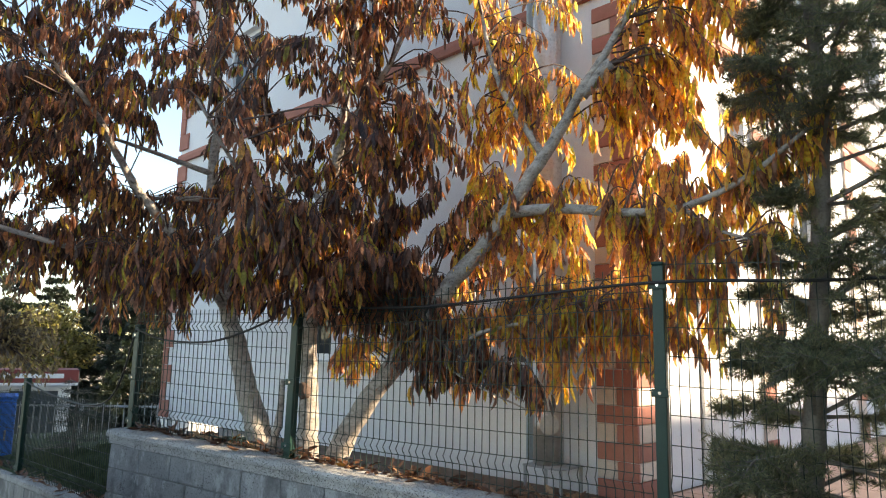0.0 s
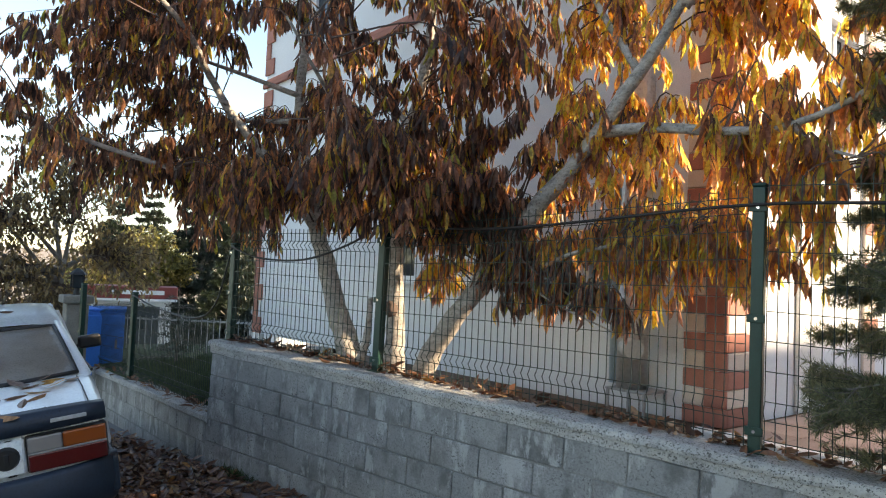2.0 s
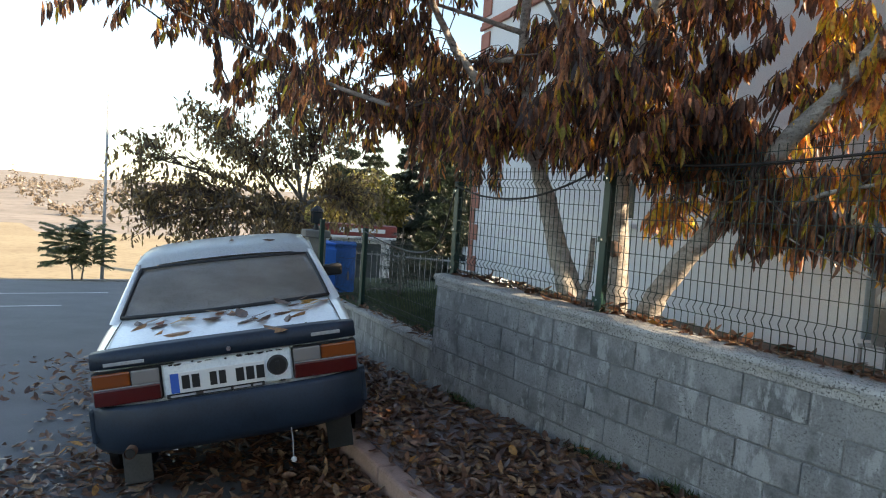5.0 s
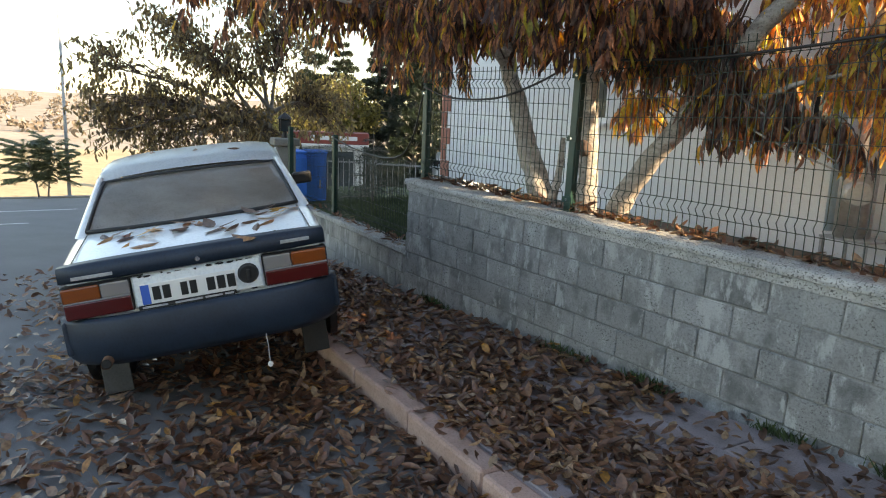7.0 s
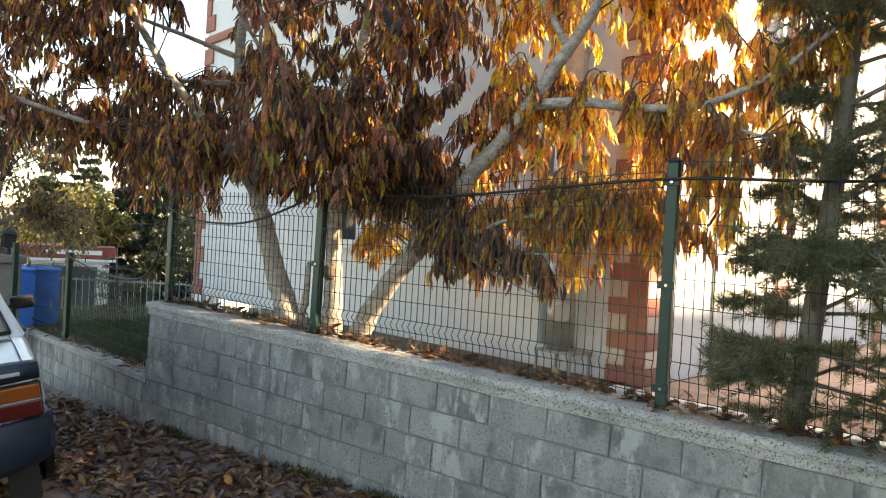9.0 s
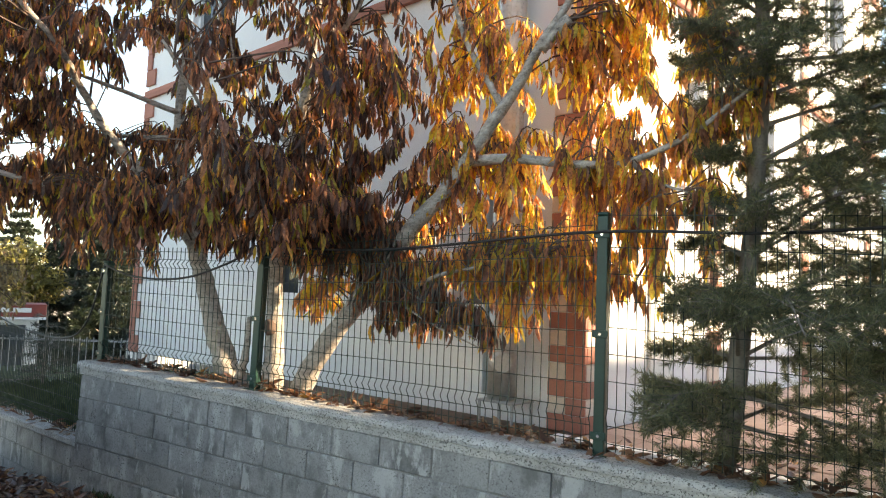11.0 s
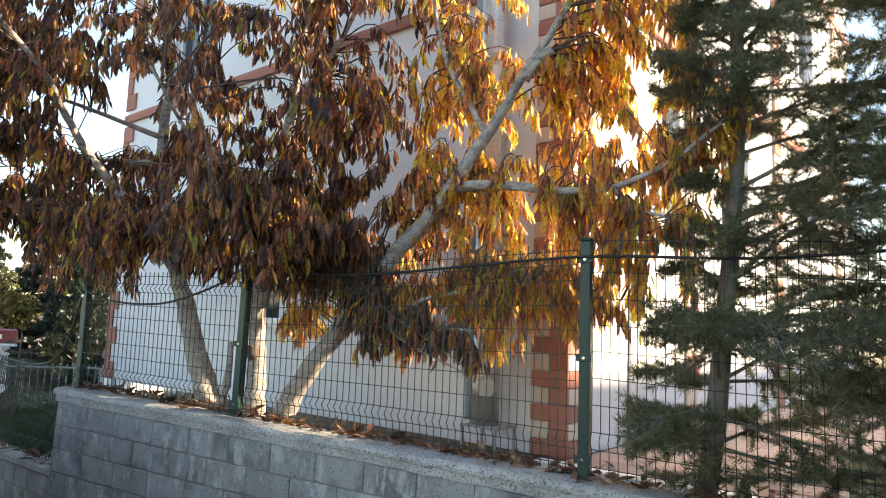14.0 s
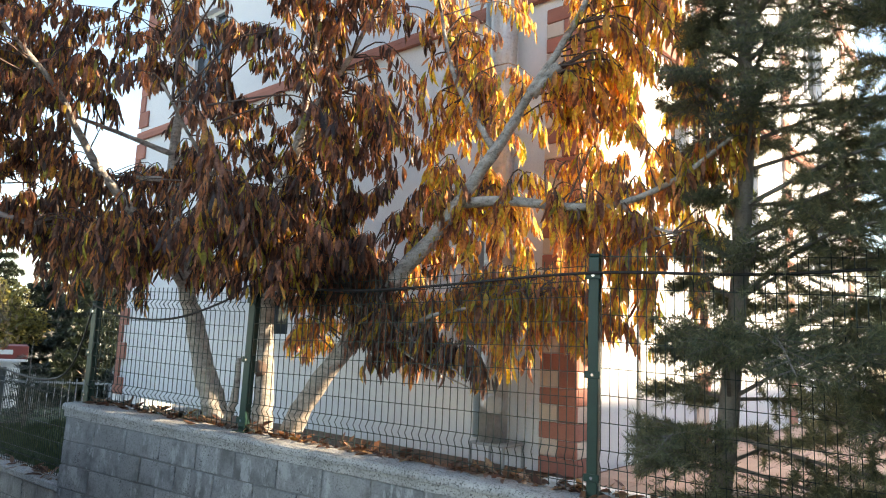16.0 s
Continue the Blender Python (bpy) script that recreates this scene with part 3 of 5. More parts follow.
for s in (2.1, 5.3, 9.2):
    p0 = part("pilaster", boxed(s, s + 0.26, -0.03, -0.003, 0.0, TOP - 0.02, 0.006), CREAM, house, "peach rendered pilaster", at=FLANK)
    for i in range(int(TOP / 0.5)):
        q = part("corner_block", boxed(s - 0.02, s + 0.28, -0.045, -0.032, 0.0, 0.24, 0.004), BRICKRED, house, "red block", at=FLANK @ pose(0, 0, i * 0.5)) if i == 0 else again(q, FLANK @ pose(0, 0, i * 0.5), house)

# paved yard by the sunlit flank, with its pale edging
YM = BM
yard = empty("yard_paving", YM, "sunlit reddish paving stones beside the building", "paving", kind="structure")
slab = part("paving_stone", boxed(0.004, 0.396, 0.004, 0.396, -0.05, 0.03, 0.006), YARD, yard, at=pose(0.1, -0.35, 0))
r = random.Random(8)
for i in range(0, 12):
    for j in range(0, 14):
        if i + j:
            again(slab, pose(0.1 + 0.4 * i, -0.35 + 0.4 * j, r.uniform(-0.004, 0.004), r.uniform(-0.4, 0.4), r.uniform(-0.4, 0.4), 0), yard)
bm = boxed(0.02, 5.0, -0.47, -0.36, -0.1, 0.06, 0.01)
tagged(link("yard_edging", bm, WHITEPAINT, at=YM), "pale concrete edging along the yard paving", "edging", kind="structure")

# unseen tall block, added to keep low sun off the yard and street
SHADEM = pose(10.5, -10.0, -0.2, 0, 0, -13.5)
bm = boxed(0.0, 11.0, 0.0, 22.6, 0.0, 13.4, 0.02)
boxed(-0.25, 11.25, -0.25, 22.6, 13.404, 13.6, 0.02, bm=bm)
boxed(0.0, 11.0, 22.604, 48.0, 0.0, 10.3, 0.02, bm=bm)
boxed(-0.25, 11.25, 22.604, 48.25, 10.304, 10.5, 0.02, bm=bm)
tagged(link("neighbouring_building", bm, PLASTER, at=SHADEM), "unseen plain white rendered block added to shade yard and street", "building", kind="structure")

# ---- fences ----
def fence_post(x, y, z0, z1, lean=0.0):
    p = empty("fence_post", pose(x, y, z0, 0, lean, 0), "dark green square steel fence post on the wall", "fence post", "fence posts")
    h = z1 - z0
    part("tube", boxed(-0.032, 0.032, -0.032, 0.032, 0, h, 0.006, seg=2), GREEN, p)
    part("cap", boxed(-0.036, 0.036, -0.036, 0.036, h, h + 0.022, 0.01, seg=2), GREEN, p, "green plastic post cap")
    part("base_plate", boxed(-0.06, 0.06, -0.06, 0.06, 0.0, 0.008), GREEN, p)
    for k in (0.08, 0.5, 0.92):
        b = bmesh.new()
        bmesh.ops.create_cone(b, cap_ends=True, segments=8, radius1=0.012, radius2=0.009, depth=0.014, matrix=pose(0, -0.04, h * k, 90))
        part("bolt", b, CHROME, p, "zinc bolt head")
        part("clamp", boxed(-0.045, 0.045, -0.042, -0.033, h * k - 0.022, h * k + 0.022, 0.003), GREEN, p)
    return p


def rod(a, b, r=0.0022, n=5):
    return tube([a, b], r, n)


def fence_panel(a, b, ha, hb, label, gap=0.052, rows=6):
    """Welded mesh from the foot a to the foot b, ha and hb high, with a fold near the foot and one near the top."""
    a, b = Vector(a), Vector(b)
    d = b - a
    run = Vector((d.x, d.y, 0))
    side = Vector((-run.y, run.x, 0)).normalized() * -1
    panel = empty("wire_fence", Matrix.Translation(a), label, "fence", "wire fences")
    n = max(2, round(run.length / gap))
    fold = ((0.0, 0), (0.10, 0), (0.135, 1), (0.17, 0), (0.83, 0), (0.865, 1), (0.90, 0), (1.0, 0))
    for i in range(n + 1):
        t = (i + 0.01) / (n + 0.02)
        foot, h = d * t, ha + (hb - ha) * t
        part("upright_wire", tube([foot + Vector((0, 0, h * f)) + side * 0.032 * s for f, s in fold], 0.0033, 4, cap=False), WIRE, panel)
    levels = [0.03, 0.10, 0.17] + [0.17 + (0.83 - 0.17) * k / rows for k in range(1, rows)] + [0.83, 0.90, 0.965]
    for f in levels:
        part("cross_wire", tube([Vector((0, 0, ha * f)) - side * 0.004, d + Vector((0, 0, hb * f)) - side * 0.004], 0.0034, 4, cap=False), WIRE, panel)
    return panel


FY = 3.755
fence_post(-0.76, FY, cap_z(-0.76), 2.345)
fence_post(-3.47, FY, cap_z(-3.47), 2.15, 1.2)
fence_post(-5.33, FY, cap_z(-5.33), 2.02)
fence_post(1.72, FY, cap_z(1.72), 2.3)
MESH = "dark green welded wire mesh panel with folded edges"
fence_panel((-5.29, FY - 0.03, cap_z(-5.3) + 0.03), (-3.52, FY - 0.03, cap_z(-3.5) + 0.03), 1.0, 1.06, MESH)
fence_panel((-3.41, FY - 0.03, cap_z(-3.5) + 0.03), (-0.81, FY - 0.03, cap_z(-0.8) + 0.03), 1.1, 1.36, MESH)
fence_panel((-0.71, FY - 0.03, cap_z(-0.8) + 0.03), (1.68, FY - 0.03, cap_z(1.7) + 0.03), 1.42, 1.46, MESH)
# the low run along the lawn
la, lb = Vector((-5.5, 3.76, 0.43)), Vector((-8.5, 4.53, 0.43 - 3.1 * LOWS))
fence_panel(lb + Vector((0.05, 0, 0.02)), la + Vector((-0.03, 0, 0.02)), 0.98, 0.86, "low green wire mesh panel above the lawn", 0.056, 4)
fence_post(lb.x, lb.y, lb.z, 1.43)
fence_panel(Vector((-10.9, 5.16, 0.45 - 5.5 * LOWS)), lb + Vector((-0.06, 0.02, 0.02)), 0.9, 0.98, "low green wire mesh panel above the lawn", 0.056, 4)

# black cables slung along the fence
for pts in (((-3.5, 3.70, 2.17), (-2.3, 3.69, 2.14), (-0.81, 3.70, 2.245), (0.3, 3.69, 2.23), (1.8, 3.7, 2.34)),
            ((-5.33, 3.72, 2.0), (-4.9, 3.70, 1.905), (-4.3, 3.70, 1.90), (-3.75, 3.7, 2.04), (-3.5, 3.70, 2.17)),
            ((-8.5, 4.5, 1.41), (-7.4, 4.21, 1.31), (-6.2, 3.9, 1.28), (-5.6, 3.75, 1.45), (-5.33, 3.72, 2.0))):
    tagged(link("cable", tube(spline(pts, 8), 0.009, 6), CABLE, smooth=True), "black cable slung along the wire fence", "cable", "slung cables")

# ---- flue, downpipe and their stand against the front of the building ----
def on_front(u, off):
    return BM @ pose(-u, -off, 0)


flue = empty("flue_pipe", on_front(0.59, 0.22), "tall stainless steel flue pipe clamped to the wall", "flue pipe")
z = 0.202
for i in range(10):
    part("section", tube([(0, 0, z + 0.004), (0, 0, z + 0.93)], 0.112, 24), STEEL, flue, smooth=False)
    for f in flue.children[-1].data.polygons:
        f.use_smooth = len(f.vertices) == 4
    part("joint_band", tube([(0, 0, z + 0.93), (0, 0, z + 0.945), (0, 0, z + 0.965), (0, 0, z + 0.98)], [0.114, 0.121, 0.121, 0.114], 24), STEEL, flue, smooth=True)
    part("wall_bracket", boxed(-0.02, 0.02, 0.1, 0.218, z + 0.5, z + 0.53), STEEL, flue)
    z += 0.98
    if z > 9.5:
        break
part("clean_out_tee", tube([(0.0, -0.05, 0.50), (0.12, -0.16, 0.50)], 0.075, 18), STEEL, flue, "round clean-out tee", smooth=False)
part("tee_lid", tube([(0.122, -0.162, 0.50), (0.137, -0.176, 0.50)], [0.082, 0.07], 18), STEEL, flue)
stand = empty("flue_stand", on_front(0.55, 0.22), "thin iron stand carrying the flue", "stand")
part("top_plate", boxed(-0.17, 0.17, -0.14, 0.14, 0.19, 0.205, 0.003), GREYMETAL, stand)
for sx in (-0.155, 0.155):
    for sy in (-0.125, 0.125):
        part("leg", boxed(sx - 0.009, sx + 0.009, sy - 0.009, sy + 0.009, 0.0, 0.188), GREYMETAL, stand)
down = empty("downpipe", on_front(0.86, 0.07), "pale blue rainwater downpipe on the wall", "downpipe")
part("pipe", tube([(0, 0, 0.2), (0, 0, 10.5)], 0.04, 14), PIPEBLUE, down, smooth=True)
for k in range(6):
    part("clip", tube([(0, 0, 0.8 + 1.8 * k), (0, 0, 0.84 + 1.8 * k)], 0.047, 14), GREYMETAL, down)


# ---- the three leafy trees behind the wall ----
def limb(points, r0, r1, rng, n=9, power=0.8):
    p = spline(points, 6)
    k = len(p) - 1
    p = [q + Vector((rng.uniform(-1, 1), rng.uniform(-1, 1), 0)) * 0.006 for q in p]
    rad = [r0 + (r1 - r0) * (i / k) ** power for i in range(k + 1)]
    return p, rad


GAP = Vector((-3.74, 2.5, 2.92)), Vector((-2.7, 2.1, 0.86)).normalized()      # a clearing through the crowns


def leafy_tree(label, trunk, limbs, boxes, seed, singles, mat=LEAF, one=LEAFONE):
    """trunk and limbs: (points, radius at the foot, radius at the end). boxes: where the twigs end (x0, x1, y0, y1, z0, z1, how many)."""
    rng = random.Random(seed)
    g = np.random.default_rng(seed)
    base = Vector(trunk[0][0])
    tree = empty("leafy_tree", Matrix.Translation(base), label, "tree", "autumn trees behind the wall")
    back = Matrix.Translation(-base)
    nodes = []
    for i, (pts, r0, r1) in enumerate([trunk] + limbs):
        p, rad = limb(pts, r0, r1, rng)
        bm = tube(p, rad, 10 if i == 0 else 8, knots=0.07, rng=rng)
        if i == 0:
            for v in bm.verts:
                if v.co.z < base.z + 0.12:
                    v.co.xy = base.xy + (v.co.xy - base.xy) * (1 + (base.z + 0.12 - v.co.z) * 3.0)
        bm.transform(back)
        part("trunk" if i == 0 else "limb", bm, BARK, tree, "grey mottled bark" if i == 0 else "", smooth=True)
        nodes += [(q, r) for q, r in zip(p, rad) if q.z > 1.6]
    qs = np.array([tuple(q) for q, r in nodes])
    tw = bmesh.new()
    P, D, S, L, W, F, C = [], [], [], [], [], [], []
    for x0, x1, y0, y1, z0, z1, count in boxes:
        for _ in range(round(count * 1.25)):
            end = Vector((rng.uniform(x0, x1), rng.uniform(y0, y1), rng.uniform(z0, z1)))
            if end.z > 2.1 and noise.noise(end * 1.5 + Vector((seed * 3.1, 0, 0))) < -0.16:
                continue
            if end.z > 2.1 and noise.noise(end * 3.6 + Vector((0, seed * 1.7, 0))) < -0.15:
                continue
            if ((end - GAP[0]).cross(GAP[1])).length < 0.48:
                continue
            if end.z < 2.5 and 3.55 < end.y < 3.9:
                end.y = 3.95 if end.z < 2.35 else end.y
            near = qs[np.argsort(((qs - np.array(end)) ** 2).sum(1) + (qs[:, 2] > end.z + 0.5) * 0.3)[rng.randint(0, 4)]]
            start = Vector(near)
            if (end - start).length > 0.85:
                start = end + (start - end).normalized() * 0.85
            mid = (start + end) / 2 + Vector((rng.uniform(-.1, .1), rng.uniform(-.1, .1), 0.12 + 0.1 * rng.random()))
            line = spline((start, mid, end), 4)
            tube(line, [0.0075 - 0.0055 * i / (len(line) - 1) for i in range(len(line))], 4, tw, cap=False)
            span = (end - start).length
            many = rng.randint(26, 40)
            for k in range(many):
                t = 1 - (k / many) ** 1.15 * min(0.95, 0.36 / max(span, 0.3))
                f = t * (len(line) - 1)
                i = min(int(f), len(line) - 2)
                q = line[i].lerp(line[i + 1], f - i)
                a = rng.uniform(0, 2 * math.pi)
                spread = abs(rng.gauss(0, 0.19))
                P.append(tuple(q + Vector((math.cos(a), math.sin(a), 0)) * 0.025 + Vector((0, 0, rng.uniform(-0.04, 0.01)))))
                D.append((math.cos(a) * spread, math.sin(a) * spread, -1.0))
                b = rng.uniform(0, 2 * math.pi)
                S.append((math.cos(b), math.sin(b), rng.uniform(-.2, .2)))
                s = rng.uniform(0.75, 1.2)
                L.append(0.122 * s)
                W.append(0.046 * s * rng.uniform(0.75, 1.1))
                F.append(rng.uniform(0.4, 1.35))
                C.append(rng.uniform(-0.3, 0.45))
    tw.transform(back)
    part("twig_growth", tw, TWIG, tree)["kind"] = "stuff"
    P, D, S, L, W, F, C = (np.array(a) for a in (P, D, S, L, W, F, C))
    pick = np.flatnonzero((P[:, 1] < singles[1]) & (P[:, 0] > singles[0][0]) & (P[:, 0] < singles[0][1]) & (P[:, 2] < 3.6))[:100]
    rest = np.setdiff1d(np.arange(len(P)), pick)
    v, q = leaves(P[rest] - np.array(base), D[rest], S[rest], L[rest], W[rest], F[rest], C[rest])
    soup("crown", v.tolist(), q.tolist(), mat, tree)["kind"] = "stuff"
    shapes = []
    for f, c in ((0.35, 0.2), (0.7, 0.35), (1.0, -0.1), (0.5, -0.2)):
        v, q = leaves(np.zeros((1, 3)), np.array([[0., 0., -1.]]), np.array([[1., 0., 0.]]), np.array([0.148]), np.array([0.062]), np.array([f]), np.array([c]))
        me = bpy.data.meshes.new("leaf")
        me.from_pydata(v.tolist(), [], q.tolist())
        me.materials.append(one)
        shapes.append(me)
    for i in pick:
        ob = new("leaf", shapes[i % 4])
        d = Vector(D[i]).normalized()
        rot = (-d).to_track_quat("Z", "Y").to_matrix().to_4x4() @ pose(0, 0, 0, 0, 0, rng.uniform(0, 360))
        ob.parent, ob.matrix_basis = tree, Matrix.Translation(Vector(P[i]) - base) @ rot @ Matrix.Scale(L[i] / 0.148, 4)
    return tree


leafy_tree("leaning grey tree hung with dark curled brown autumn leaves",
           (((-3.92, 4.02, 0.80), (-4.05, 4.02, 1.15), (-4.22, 4.02, 1.5), (-4.37, 4.0, 1.9), (-4.55, 4.0, 2.33), (-4.82, 4.05, 3.07), (-4.91, 4.08, 3.5), (-4.90, 4.1, 4.06), (-5.0, 4.1, 4.64), (-5.05, 4.1, 5.5)), 0.118, 0.02),
           [(((-4.48, 3.98, 2.2), (-4.88, 3.70, 2.80), (-5.0, 3.4, 3.15), (-4.95, 3.1, 3.45), (-4.65, 2.7, 3.62), (-4.7, 2.1, 4.1)), 0.058, 0.014),
            (((-4.9, 4.06, 3.45), (-5.37, 3.5, 3.66), (-5.9, 2.9, 3.85)), 0.028, 0.008),
            (((-4.6, 4.0, 2.45), (-5.2, 3.0, 2.62), (-5.45, 2.0, 2.85), (-5.4, 1.1, 3.1)), 0.034, 0.008),
            (((-4.85, 4.05, 3.2), (-5.8, 4.0, 3.3), (-6.8, 3.8, 3.4)), 0.03, 0.008),
            (((-3.98, 4.0, 0.95), (-3.82, 3.98, 1.2), (-3.80, 4.0, 1.6)), 0.05, 0.02)],
           # the 5.2 to 6.6 box is unseen upper crown, added to dim the street
           [(-6.9, -4.3, 1.5, 4.7, 2.35, 5.6, 390), (-6.2, -4.2, 0.2, 1.8, 2.95, 4.8, 90), (-6.9, -5.6, 3.9, 4.6, 2.05, 2.7, 60), (-5.6, -3.9, 3.0, 4.5, 2.35, 3.3, 110), (-6.6, -5.0, 2.4, 4.6, 2.3, 5.6, 160), (-6.4, -4.0, 1.8, 4.8, 5.2, 6.6, 170), (-5.3, -4.0, 3.0, 3.5, 2.2, 2.6, 50), (-7.0, -5.3, 2.5, 3.9, 2.55, 4.5, 150)], 11, ((-6.5, -4.2), 3.2))
upright = leafy_tree("upright grey tree hung with brown and orange autumn leaves",
           (((-3.59, 4.07, 0.80), (-3.56, 4.06, 1.2), (-3.57, 4.05, 1.54), (-3.59, 4.05, 2.18), (-3.51, 4.1, 2.98), (-3.4, 4.1, 3.6), (-3.3, 4.1, 4.4), (-3.2, 4.1, 5.4)), 0.102, 0.018),
           [(((-3.5, 4.08, 3.1), (-3.26, 4.0, 3.58), (-3.01, 3.95, 3.78), (-2.6, 3.9, 4.3), (-2.3, 3.9, 4.9)), 0.045, 0.01),
            (((-3.56, 4.0, 2.5), (-3.4, 3.2, 2.9), (-3.2, 2.5, 3.35)), 0.03, 0.008),
            (((-3.5, 4.1, 3.0), (-4.0, 4.0, 3.5), (-4.2, 3.9, 4.3)), 0.03, 0.008),
            (((-3.56, 4.02, 2.25), (-3.0, 3.96, 2.2), (-2.5, 3.94, 2.0), (-2.0, 3.9, 1.75), (-1.65, 3.9, 1.55)), 0.016, 0.005)],
           # leaves from 5.1 to 6.4 are out of view, added to cut skylight below
           [(-4.3, -2.1, 2.6, 4.7, 2.3, 5.4, 350), (-3.6, -2.2, 3.6, 4.4, 2.3, 3.4, 85), (-2.75, -2.05, 3.92, 4.15, 1.62, 2.05, 34), (-2.0, -1.5, 3.9, 4.0, 1.56, 1.66, 5), (-3.5, -2.3, 3.92, 4.3, 2.05, 2.5, 50), (-3.3, -2.6, 3.92, 4.2, 2.0, 2.3, 20), (-4.2, -2.4, 2.8, 4.8, 5.1, 6.4, 130), (-3.9, -2.6, 3.05, 3.5, 2.15, 2.65, 80), (-2.5, -2.0, 3.92, 4.15, 1.58, 1.9, 9), (-3.05, -2.1, 3.5, 4.4, 2.5, 3.5, 75)], 23, ((-4.0, -2.2), 3.4))
bm = bmesh.new()
bmesh.ops.create_icosphere(bm, subdivisions=3, radius=0.062)
for v in bm.verts:
    v.co = Vector((v.co.x * 1.05, v.co.y * 0.75, v.co.z)) * (1 + 0.3 * noise.noise(v.co * 22))
bm.transform(Matrix.Translation(Vector((-3.545, 3.965, 1.53)) - upright.matrix_basis.translation))
part("burl", bm, TWIG, upright, "round dark knot on the trunk", smooth=True)
leafy_tree("slanting grey tree with yellow and orange autumn leaves tinted sunlit",
           (((-3.38, 4.08, 0.80), (-3.18, 4.06, 1.22), (-2.82, 4.03, 1.66), (-2.27, 4.0, 2.3), (-1.95, 3.95, 2.59), (-1.69, 3.9, 2.88), (-1.38, 3.85, 3.25), (-1.2, 3.8, 3.5), (-0.88, 3.8, 3.98), (-0.6, 3.8, 4.7)), 0.1, 0.012),
           [(((-1.8, 3.95, 2.78), (-1.38, 3.9, 2.76), (-1.0, 3.9, 2.70), (-0.65, 3.9, 2.70), (-0.3, 3.9, 2.84), (0.05, 3.9, 3.1)), 0.042, 0.012),
            (((-0.65, 3.9, 2.70), (-0.5, 3.9, 2.57), (-0.25, 3.9, 2.47)), 0.016, 0.006),
            (((-2.75, 4.03, 1.74), (-2.25, 3.96, 1.87), (-1.9, 3.95, 2.0), (-1.3, 4.0, 2.1)), 0.03, 0.008),
            (((-2.55, 4.0, 1.95), (-2.1, 3.92, 1.68), (-1.62, 3.88, 1.5)), 0.014, 0.005),
            (((-1.22, 3.82, 3.46), (-1.02, 3.8, 3.62)), 0.05, 0.042),
            (((-1.5, 3.9, 3.1), (-1.9, 3.95, 3.8), (-2.1, 4.0, 4.7)), 0.03, 0.008)],
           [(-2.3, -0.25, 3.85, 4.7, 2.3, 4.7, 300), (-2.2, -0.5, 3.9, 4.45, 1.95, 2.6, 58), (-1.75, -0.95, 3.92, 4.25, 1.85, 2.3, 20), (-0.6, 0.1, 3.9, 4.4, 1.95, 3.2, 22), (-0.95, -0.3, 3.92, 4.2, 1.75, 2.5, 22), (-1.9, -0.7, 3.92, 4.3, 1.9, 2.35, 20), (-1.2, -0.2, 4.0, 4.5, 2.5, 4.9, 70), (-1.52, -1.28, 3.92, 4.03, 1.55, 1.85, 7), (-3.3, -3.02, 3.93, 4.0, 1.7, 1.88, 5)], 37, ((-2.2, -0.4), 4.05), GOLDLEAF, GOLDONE)


